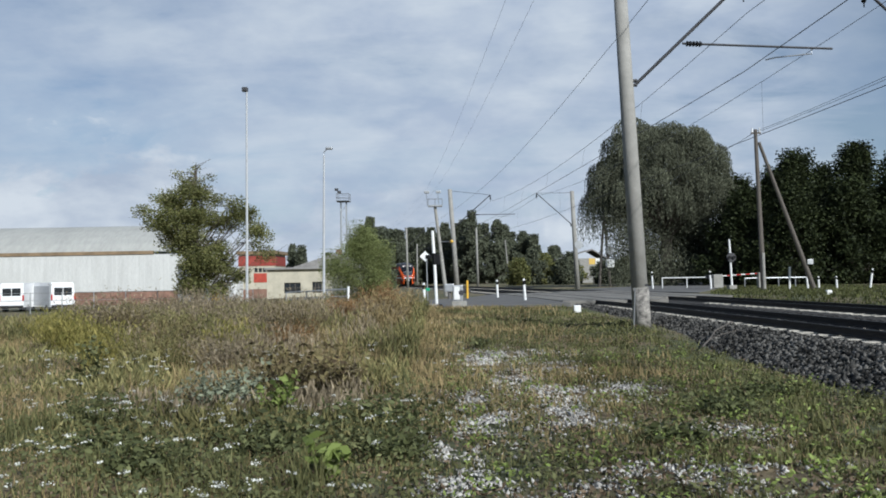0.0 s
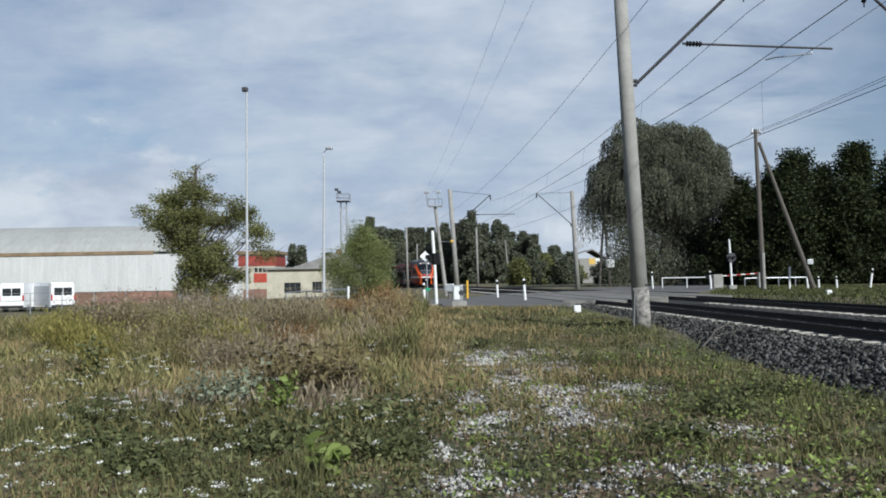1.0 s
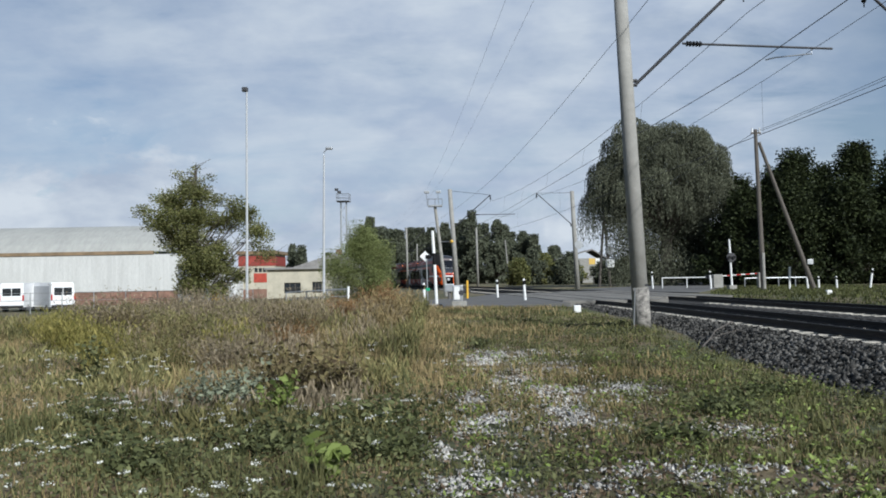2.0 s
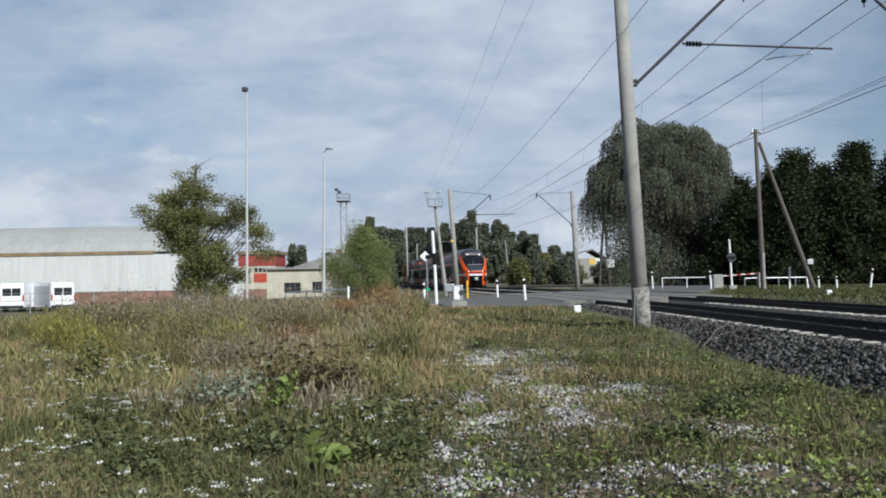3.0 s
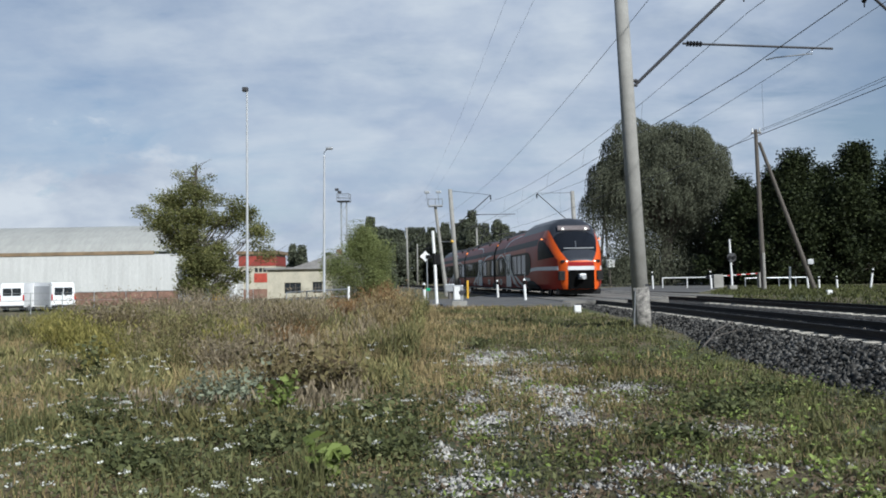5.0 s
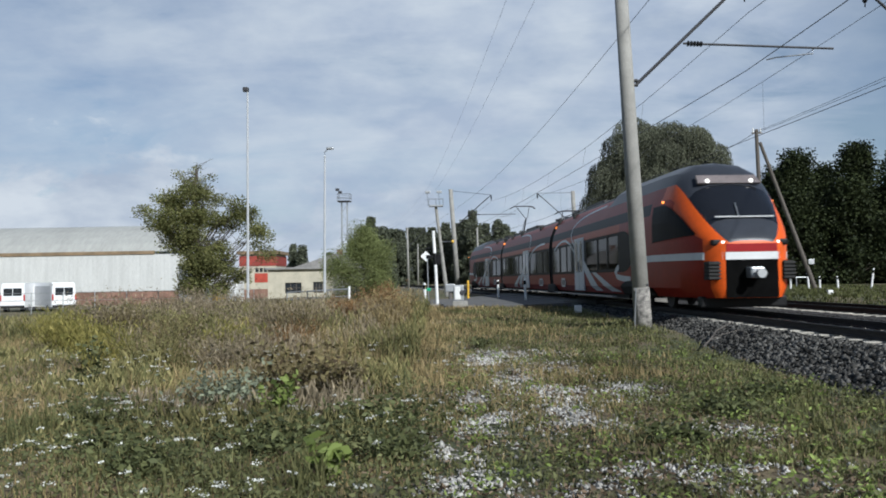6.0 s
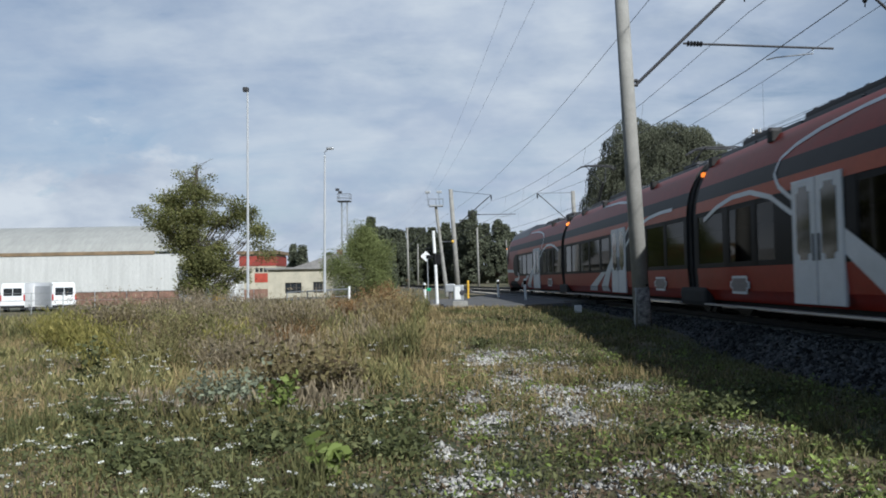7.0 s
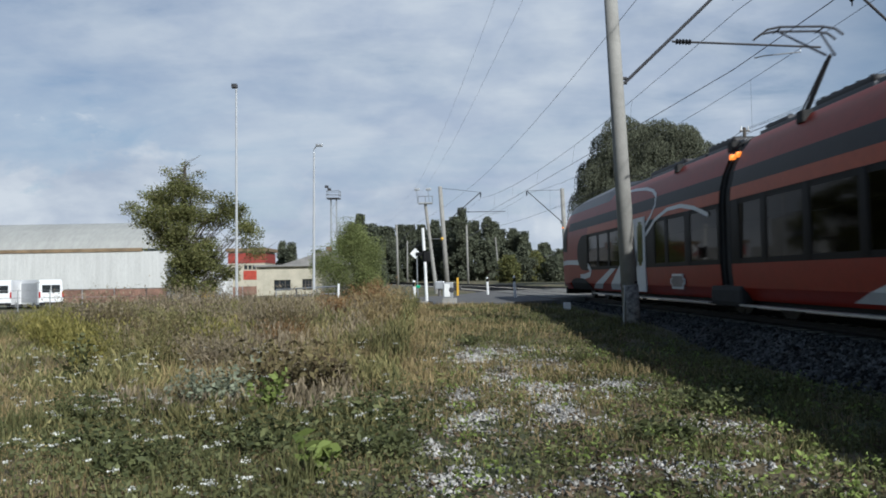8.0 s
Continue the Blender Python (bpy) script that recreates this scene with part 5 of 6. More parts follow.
def street_lamp(base, h, head, label, lean=0.0):
    th = thing("street_lamp", Matrix.Translation(base), label, "lamp post", "lamp posts in the yard")
    part("pole", rod(B(), (0, 0, -0.2), (lean, 0, h), 0.085, 0.05, 10), M["zinc"], th)
    bm = B()
    if head:
        tube(bm, [(lean, 0, h), (lean - 0.02, 0, h + 0.2), (lean + 0.2, 0, h + 0.42), (lean + 0.4, 0, h + 0.46)], 0.03, 6)
        part("arm", bm, M["steel"], th)
        part("lamp_head", box(B(), (lean + 0.1, -0.12, h + 0.36), (lean + 0.5, 0.12, h + 0.5), bev=0.04), M["steel"], th)
    else:
        box(bm, (lean - 0.26, -0.15, h - 0.05), (lean + 0.06, 0.15, h + 0.2), bev=0.05)
        part("lamp_head", bm, M["darksteel"], th, "dark floodlight head")


street_lamp((-11.14, 45, 0.1), 12.6, False, "tall slim galvanised floodlight pole", 0.08)
street_lamp((-6.95, 46, 0.3), 8.75, True, "slim white lamp post with curved arm", 0.12)


def light_tower(base, h):
    th = thing("floodlight_tower", Matrix.Translation(base), "distant lattice floodlight tower with railed platform", "tower")
    for sx in (-0.45, 0.45):
        for sy in (-0.45, 0.45):
            part("leg", rod(B(), (sx, sy, 0), (sx * 0.9, sy * 0.9, h), 0.07, 0.06, 6), M["steel"], th)
    bm = B()
    k = 0
    z = 1.0
    while z < h - 1:
        s = 1 if k % 2 else -1
        rod(bm, (-0.45 * s, -0.45, z), (0.45 * s, -0.45, z + 1.2), 0.03, 0.03, 4)
        rod(bm, (-0.45, -0.45 * s, z), (-0.45, 0.45 * s, z + 1.2), 0.03, 0.03, 4)
        z += 1.2
        k += 1
    part("bracing", bm, M["steel"], th)
    part("platform", box(B(), (-0.95, -0.95, h), (0.95, 0.95, h + 0.12)), M["darksteel"], th)
    bm = B()
    for z in (0.6, 1.15):
        for a, b in (((-0.95, -0.95), (0.95, -0.95)), ((0.95, -0.95), (0.95, 0.95)), ((0.95, 0.95), (-0.95, 0.95)), ((-0.95, 0.95), (-0.95, -0.95))):
            rod(bm, (*a, h + z), (*b, h + z), 0.035, 0.035, 4)
    for a in ((-0.95, -0.95), (0.95, -0.95), (0.95, 0.95), (-0.95, 0.95)):
        rod(bm, (*a, h), (*a, h + 1.2), 0.04, 0.04, 4)
    part("railing", bm, M["steel"], th)
    for x, z in ((-1.0, 1.9), (-0.6, 1.5)):
        part("floodlight", box(B(), (x - 0.3, -0.3, h + z - 0.2), (x + 0.25, 0.1, h + z + 0.15), bev=0.05), M["darksteel"], th)


light_tower((-14.95, 120, 0.2), 13.6)


def signal_gantry():
    th = thing("floodlight_mast", Matrix.Translation((0.25, 62, 0.3)), "leaning grey pole with railed lamp platform", "mast")
    part("pole", rod(B(), (0, 0, -0.3), (-0.82, 0, 7.2), 0.17, 0.11, 10), M["concrete"], th)
    bm = B()
    box(bm, (-1.35, -0.35, 7.15), (-0.25, 0.35, 7.25))
    for x in (-1.35, -0.8, -0.25):
        rod(bm, (x, -0.35, 7.2), (x, -0.35, 7.75), 0.025, 0.025, 4)
    rod(bm, (-1.35, -0.35, 7.72), (-0.25, -0.35, 7.72), 0.025, 0.025, 4)
    part("platform", bm, M["steel"], th)
    for x in (-1.5, -0.6):
        bm = B()
        rod(bm, (x + 0.1, 0, 7.2), (x, 0, 8.3), 0.02, 0.02, 4)
        box(bm, (x - 0.15, -0.1, 8.2), (x + 0.25, 0.1, 8.4), bev=0.03)
        part("floodlight", bm, M["steel"], th)
    part("round_lamp", ball(B(), (0.45, -0.1, 4.4), 0.13, n=10), M["yellow"], th)
    part("side_arm", rod(B(), (-0.45, 0, 4.4), (0.45, -0.1, 4.4), 0.025, 0.025, 5), M["steel"], th)


signal_gantry()


# ---------- at the crossing ----------
def guide_post(x, y, z, h, label, lean=(0, 0), cap=True):
    th = thing("guide_post", Matrix.Translation((x, y, z)), label, "post", "white guide posts")
    bm = B()
    a, b = Vector((0, 0, -0.2)), Vector((lean[0], lean[1], h))
    rod(bm, a, a.lerp(b, 0.78 if cap else 0.98), 0.075, 0.07, 10)
    part("post", bm, M["white"], th)
    bm = B()
    rod(bm, a.lerp(b, 0.785), a.lerp(b, 0.93), 0.072, 0.07, 10)
    if cap:
        part("band", bm, M["black"], th, "black band")
        part("cap", rod(B(), a.lerp(b, 0.93), b, 0.07, 0.05, 10), M["white"], th)
    else:
        bm.free()


LAB = "white wooden guide post with black band"
for x, y, z, h, ln in ((-0.92, 38.7, 0.42, 1.15, (-0.05, 0)), (4.27, 41.6, 0.5, 1.2, (-0.08, 0)), (3.36, 49.5, 0.55, 1.1, (-0.04, 0)), (17.36, 66, 0.7, 1.4, (-0.06, 0)),
                       (20.85, 62, 0.75, 1.3, (-0.08, 0)), (26.1, 57, 0.65, 1.15, (-0.08, 0)), (26.9, 57, 0.65, 0.85, (-0.03, 0)), (27.7, 56, 0.65, 0.85, (-0.05, 0)), (30.0, 56, 0.65, 1.35, (0.24, 0))):
    guide_post(x, y, z, h, LAB, ln)
guide_post(24.35, 56, 0.65, 1.6, "plain white leaning guide post", (0.05, 0), False)


def crossing_signal(x, y, z, m, label):
    th = thing("crossing_signal", Matrix.Translation((x, y, z)) @ m, label, "signal", "crossing signals")
    part("foot", box(B(), (-0.28, -0.28, -0.2), (0.28, 0.28, 0.2), bev=0.03), M["concrete"], th)
    part("post", rod(B(), (0, 0, 0.2), (-0.06, 0, 2.02), 0.075, 0.07, 12), M["white"], th)
    part("post_middle", rod(B(), (-0.06, 0, 2.02), (-0.09, 0, 2.55), 0.07, 0.07, 12), M["black"], th)
    part("post_top", rod(B(), (-0.09, 0, 2.55), (-0.14, 0, 3.6), 0.075, 0.07, 12), M["white"], th)
    bm = B()
    box(bm, (-0.16, 0.05, 2.0), (0.20, 0.2, 2.5), bev=0.04)
    part("signal_head", bm, M["black"], th, "black signal lamp head")
    return th


crossing_signal(-0.34, 36.9, 0.40, Matrix(), "black and white crossing signal post on concrete foot")


def round_signal(x, y, z):
    th = thing("crossing_signal", Matrix.Translation((x, y, z)), "tall white crossing signal post with round grey lamp disc", "signal", "crossing signals")
    part("foot", box(B(), (-0.28, -0.28, -0.2), (0.28, 0.28, 0.2), bev=0.03), M["concrete"], th)
    part("post", rod(B(), (0, 0, 0.2), (-0.1, 0, 3.6), 0.08, 0.07, 12), M["white"], th)
    disc = part("lamp_disc", rod(B(), (-0.02, -0.14, 2.25), (-0.02, -0.09, 2.25), 0.34, 0.34, 20), M["darksteel"], th, "round dark grey backing disc")
    for q in (-0.16, 0.16):
        part("lamp", rod(B(), (q - 0.02, -0.26, 2.25), (q - 0.02, -0.14, 2.25), 0.12, 0.11, 14), M["black"], disc, "hooded dark signal lamp")


round_signal(21.2, 58.5, 0.75)


def diamond_sign():
    th = thing("diamond_sign", Matrix.Translation((-0.85, 39.6, 0.40)), "small diamond-shaped sign on a thin pole", "sign")
    part("pole", rod(B(), (0.05, 0, -0.2), (0.02, 0, 2.55), 0.03, 0.03, 6), M["steel"], th)
    bm = B()
    box(bm, (-0.19, -0.04, -0.19), (0.19, -0.015, 0.19), Matrix.Translation((-0.05, 0, 2.5)) @ Matrix.Rotation(radians(45), 4, "Y"))
    part("plate", bm, M["white"], th)
    bm = B()
    box(bm, (-0.02, -0.10, 2.38), (0.28, 0.06, 2.56), bev=0.02)
    part("back_box", bm, M["black"], th)
    bm = B()
    box(bm, (-0.06, -0.06, 0.78), (0.16, 0.02, 0.92), bev=0.02)
    part("lamp", bm, mat("green_lens", (0.02, 0.35, 0.18), 0.3, var=0.1), th, "small green lens")


diamond_sign()


def relay_box():
    th = thing("relay_cabinet", Matrix.Translation((0.66, 35.7, 0.40)), "grey relay cabinet on a concrete block", "cabinet")
    part("foot", box(B(), (-0.32, -0.3, -0.2), (0.36, 0.3, 0.36), bev=0.04), M["concrete"], th)
    part("housing", box(B(), (-0.26, -0.2, 0.36), (0.2, 0.25, 1.06), bev=0.03), M["steel"], th)
    part("door", box(B(), (-0.2, -0.222, 0.42), (0.05, -0.2, 1.0), bev=0.008), M["white"], th)
    bm = B()
    rod(bm, (0.12, -0.23, 0.72), (0.12, -0.2, 0.72), 0.12, 0.12, 14)
    part("round_cover", bm, M["darksteel"], th)
    th = thing("barrier_drive", Matrix.Translation((0.5, 50.0, 0.5)), "dark barrier drive with folded arm and yellow post", "barrier")
    part("drive", box(B(), (-0.45, -0.2, 0.45), (0.15, 0.2, 0.95), bev=0.05), M["steel"], th)
    part("stand", rod(B(), (-0.15, 0, -0.2), (-0.15, 0, 0.5), 0.13, 0.1, 8), M["concrete_dark"], th)
    part("counterweight", box(B(), (0.35, -0.15, 0.35), (1.2, 0.15, 0.6), bev=0.06), M["darksteel"], th)
    part("yellow_post", rod(B(), (0.98, -0.2, -0.2), (0.98, -0.2, 1.15), 0.07, 0.07, 8), M["yellow"], th, "yellow post")


relay_box()


def km_stone(x, y, z, h):
    th = thing("marker_stone", Matrix.Translation((x, y, z)), "small white painted marker stone beside the track", "marker stone", "marker stones")
    part("stone", box(B(), (-0.13, -0.1, -0.15), (0.13, 0.1, h), bev=0.03), M["white"], th)


km_stone(5.0, 29.9, 0.33, 0.34)
km_stone(19.6, 40.5, 0.55, 0.3)

th_or = thing("hazard_post", Matrix.Translation((-2.86, 43.0, 0.4)), "short orange hazard post with black top", "post")
part("post", rod(B(), (0, 0, -0.2), (-0.02, 0, 0.5), 0.08, 0.075, 8), M["orange"], th_or)
part("top", rod(B(), (-0.02, 0, 0.5), (-0.05, 0, 0.85), 0.075, 0.06, 8), M["black"], th_or)


def railing(pts, h, label, posts, mat_=None, bars=(1.0,)):
    th = thing("railing", Matrix(), label, "railing", "railings")
    mat_ = mat_ or M["steel"]
    a, b = Vector(pts[0]), Vector(pts[1])
    for i in range(posts):
        p = a.lerp(b, i / (posts - 1))
        part("post", rod(B(), p - Vector((0, 0, 0.2)), p + Vector((0, 0, h)), 0.045, 0.045, 8), mat_, th)
    for k in bars:
        part("bar", rod(B(), a + Vector((0, 0, h * k)), b + Vector((0, 0, h * k)), 0.045, 0.045, 8), mat_, th)


railing(((18.7, 68, 0.7), (22.6, 67, 0.7)), 0.85, "low pale tubular railing beside the road", 3, M["white"])
railing(((25.0, 66.0, 0.66), (30.6, 66, 0.66)), 0.75, "low grey tubular railing behind the crossing", 5)
railing(((-9.6, 48.5, 0.15), (-5.75, 47.5, 0.32)), 0.95, "pale pipe railing beside the road", 4, None, (0.55, 1.0))
guide_post(-5.7, 47.4, 0.3, 1.15, "white wooden guide post beside the railing", (0.02, 0), False)


def far_barrier():
    th = thing("barrier", Matrix.Translation((21.3, 62.3, 0.72)), "lowered red and white striped crossing barrier", "barrier")
    part("drive_box", box(B(), (-0.2, -0.2, 0), (0.55, 0.25, 1.05), bev=0.04), M["concrete"], th)
    part("counterweight", box(B(), (-0.75, -0.1, 0.75), (-0.25, 0.1, 1.0), bev=0.04), M["darksteel"], th)
    for i in range(8):
        part("arm_section", box(B(), (0.56 + i * 0.36, -0.05, 0.90 + i * 0.02), (0.56 + i * 0.36 + 0.35, 0.03, 0.97 + i * 0.02)), M["red"] if i % 2 else M["white"], th)
    part("rest_post", box(B(), (3.3, -0.25, -0.1), (3.8, 0.2, 1.15), bev=0.04), M["concrete"], th)


far_barrier()


def utility_pole():
    th = thing("utility_pole", Matrix.Translation((22.13, 55, 0.6)), "weathered wooden utility pole with slanted strut", "utility pole")
    part("pole", rod(B(), (0, 0, -0.3), (-0.23, 0, 11.2), 0.19, 0.12, 10), M["wood"], th)
    part("strut", rod(B(), (3.6, 0, -0.3), (0.0, 0, 10.3), 0.17, 0.11, 10), M["wood"], th)
    part("socket", rod(B(), (0, -0.12, -0.3), (-0.03, -0.12, 2.6), 0.12, 0.12, 8), M["concrete"], th, "concrete socket")
    for x in (-0.45, 0.05):
        part("insulator", rod(B(), (x, 0, 11.0), (x, 0, 11.3), 0.06, 0.04, 8), M["white"], th)
    part("crossarm", box(B(), (-0.55, -0.05, 10.9), (0.15, 0.05, 11.0)), M["wood"], th)
    part("notice_plate", box(B(), (2.98, -0.25, 1.75), (3.38, -0.2, 2.1), bev=0.01), M["steel"], th)
    th = thing("utility_pole", Matrix.Translation((18.2, 90, 0.5)), "twin-legged wooden line pole with transformer", "utility pole")
    for x in (-0.62, 0.68):
        part("leg", rod(B(), (x, 0, -0.3), (0.15, 0, 8.4), 0.16, 0.12, 8), M["wood"], th)
    part("crossarm", box(B(), (-0.7, -0.08, 8.1), (1.0, 0.08, 8.28)), M["white"], th)
    part("transformer", box(B(), (0.25, -0.4, 3.9), (0.95, 0.2, 4.6), bev=0.05), M["steel"], th)
    part("meter_box", box(B(), (0.2, -0.5, 2.3), (1.1, 0.1, 3.2), bev=0.04), M["white"], th)


utility_pole()
tagged(part("round_plate", rod(B(), (13.65, 79.75, 5.0), (13.65, 79.8, 5.0), 0.42, 0.42, 20), M["steel"]), "round grey plate hung on the mast", "plate")
wire("utility_wire", [(17.3, 5, 9.6), (22.0, 55, 11.7), (18.4, 90, 8.9)], 0.35, 0.012, "dark utility wire between wooden poles")
wire("utility_wire", [(17.1, 5, 9.3), (21.7, 55, 11.5), (17.9, 90, 8.9)], 0.35, 0.012, "dark utility wire between wooden poles")
th_p = thing("line_pole", Matrix.Translation((10.8, 130, 0.4)), "thin grey line pole before the forest", "pole")
part("pole", rod(B(), (0, 0, -0.2), (-0.6, 0, 7.7), 0.14, 0.1, 8), M["concrete"], th_p)
part("crossarm", box(B(), (-1.0, -0.05, 7.3), (-0.2, 0.05, 7.4)), M["wood"], th_p)


# ---------- meadow plants ----------
G_GREEN = leaf_mat("green_grass", (0.064, 0.070, 0.028), (0.205, 0.200, 0.086), through=0.25)
G_VERGE = leaf_mat("verge_grass", (0.045, 0.052, 0.02), (0.125, 0.132, 0.05), through=0.25)
G_MIXED = leaf_mat("mixed_grass", (0.06, 0.07, 0.03), (0.27, 0.22, 0.11), through=0.25)
G_DRY = leaf_mat("dry_grass", (0.18, 0.14, 0.065), (0.40, 0.31, 0.16), through=0.25)
G_WEED = leaf_mat("brown_weeds", (0.13, 0.107, 0.07), (0.34, 0.28, 0.19), through=0.2)
G_LEAF = leaf_mat("herb_leaves", (0.058, 0.066, 0.030), (0.175, 0.180, 0.080), through=0.2)
G_HERB = leaf_mat("tall_herb_leaves", (0.085, 0.088, 0.035), (0.32, 0.285, 0.125), through=0.25)
G_DOCK = leaf_mat("dock_leaves", (0.07, 0.05, 0.03), (0.20, 0.17, 0.08), through=0.2)
G_RUST = leaf_mat("rusty_leaves", (0.15, 0.082, 0.036), (0.33, 0.20, 0.095), through=0.2)
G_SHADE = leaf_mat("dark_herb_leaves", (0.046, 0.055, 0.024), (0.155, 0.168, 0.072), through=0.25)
G_YELLOW = leaf_mat("yellow_green_herbs", (0.13, 0.13, 0.035), (0.36, 0.31, 0.10), through=0.3)
G_SAGE = leaf_mat("grey_herb_leaves", (0.13, 0.15, 0.10), (0.27, 0.29, 0.20), through=0.15)
G_LIME = leaf_mat("bright_leaves", (0.14, 0.18, 0.045), (0.27, 0.33, 0.10), through=0.3)
G_FLOWER = leaf_mat("white_blossom", (0.34, 0.34, 0.30), (0.68, 0.68, 0.62), through=0.2)
STONE = leaf_mat("pale_gravel", (0.17, 0.162, 0.148), (0.54, 0.52, 0.48), 0.9, 0.0)
BDARK = leaf_mat("dark_ballast_stone", (0.012, 0.011, 0.011), (0.07, 0.066, 0.062), 0.9, 0.0)
G_DEAD = leaf_mat("dead_leaves", (0.06, 0.04, 0.025), (0.20, 0.15, 0.10), through=0.1)
BSTONE = leaf_mat("ballast_stone", (0.005, 0.005, 0.005), (0.15, 0.143, 0.13), 0.9, 0.0)
RNG = np.random.default_rng(77)
PATCHES = [(0.75, 16.2, 0.45, 1.6), (1.1, 13.2, 0.5, 1.3), (1.75, 11.6, 0.75, 0.8), (2.15, 14.8, 0.5, 0.9), (1.35, 17.5, 0.9, 0.8), (0.05, 7.9, 0.28, 0.7), (0.5, 9.3, 0.3, 0.9),
           (1.75, 6.8, 0.5, 0.5), (2.75, 6.7, 0.5, 0.45), (2.7, 12.0, 0.5, 0.6), (0.35, 11.2, 0.35, 0.7), (-2.1, 26.0, 0.9, 1.2), (1.2, 6.2, 0.5, 0.3), (1.5, 9.6, 0.6, 0.8), (0.2, 6.4, 0.4, 0.5), (3.0, 8.6, 0.4, 0.5)]


def bare(x, y):
    """How bare and stony the ground is at a place, 0 to 1."""
    v = np.zeros_like(x)
    for cx, cy, rx, ry in PATCHES:
        q = ((x - cx) / rx) ** 2 + ((y - cy) / ry) ** 2
        v = np.maximum(v, np.exp(-q ** 1.5))
    return v


def lumps(x, y, f, s=0.0):
    return np.array([noise.noise((a * f + s, b * f - s, s)) for a, b in zip(x.tolist(), y.tolist())])


def scatter(n, y0, y1, power=1.1, fan=0.62, xlo=-99, xhi=99):
    """Random places in a fan before the camera, denser near it."""
    t = RNG.uniform(0, 1, n)
    k = 2 - power
    y = (y0 ** k + t * (y1 ** k - y0 ** k)) ** (1 / k)
    x = RNG.uniform(-fan, fan, n) * y
    ok = (x > xlo) & (x < np.minimum(xhi, centre_x(y) - 3.0 + 0.25 * RNG.normal(size=n)))
    return x[ok], y[ok]


def on_road(x, y):
    return (y > 35.2) & (y < 46) | ((y > 33.5) & (x < -10))


def blades(x, y, h, w, spread=0.35):
    """Upright narrow blades, bent over at the tip: three cornered strips of two faces each."""
    n = len(x)
    z = ground_z(x, y) - 0.02
    a = RNG.uniform(0, 2 * math.pi, n)
    lean = RNG.normal(size=n) * spread * h
    la = RNG.uniform(0, 2 * math.pi, n)
    dx, dy = np.cos(a) * w / 2, np.sin(a) * w / 2
    lx, ly = np.cos(la) * lean, np.sin(la) * lean
    r = lambda px, py, pz: np.stack([px, py, pz], 1)
    v = np.stack([r(x - dx, y - dy, z), r(x + dx, y + dy, z), r(x + dx * 0.8 + lx * 0.4, y + dy * 0.8 + ly * 0.4, z + h * 0.6), r(x - dx * 0.8 + lx * 0.4, y - dy * 0.8 + ly * 0.4, z + h * 0.6),
                  r(x + lx, y + ly, z + h), r(x + lx + dx * 0.2, y + ly + dy * 0.2, z + h)], 1).reshape(-1, 3)
    o = np.arange(n)[:, None] * 6
    f = np.concatenate([o + np.array([[0, 1, 2, 3]]), o + np.array([[3, 2, 5, 4]])], 0)
    return v, f


def stuff(name, v, f, m, label, cat):
    return tagged(fast_mesh(name, v, f, m), label, cat, kind="stuff")


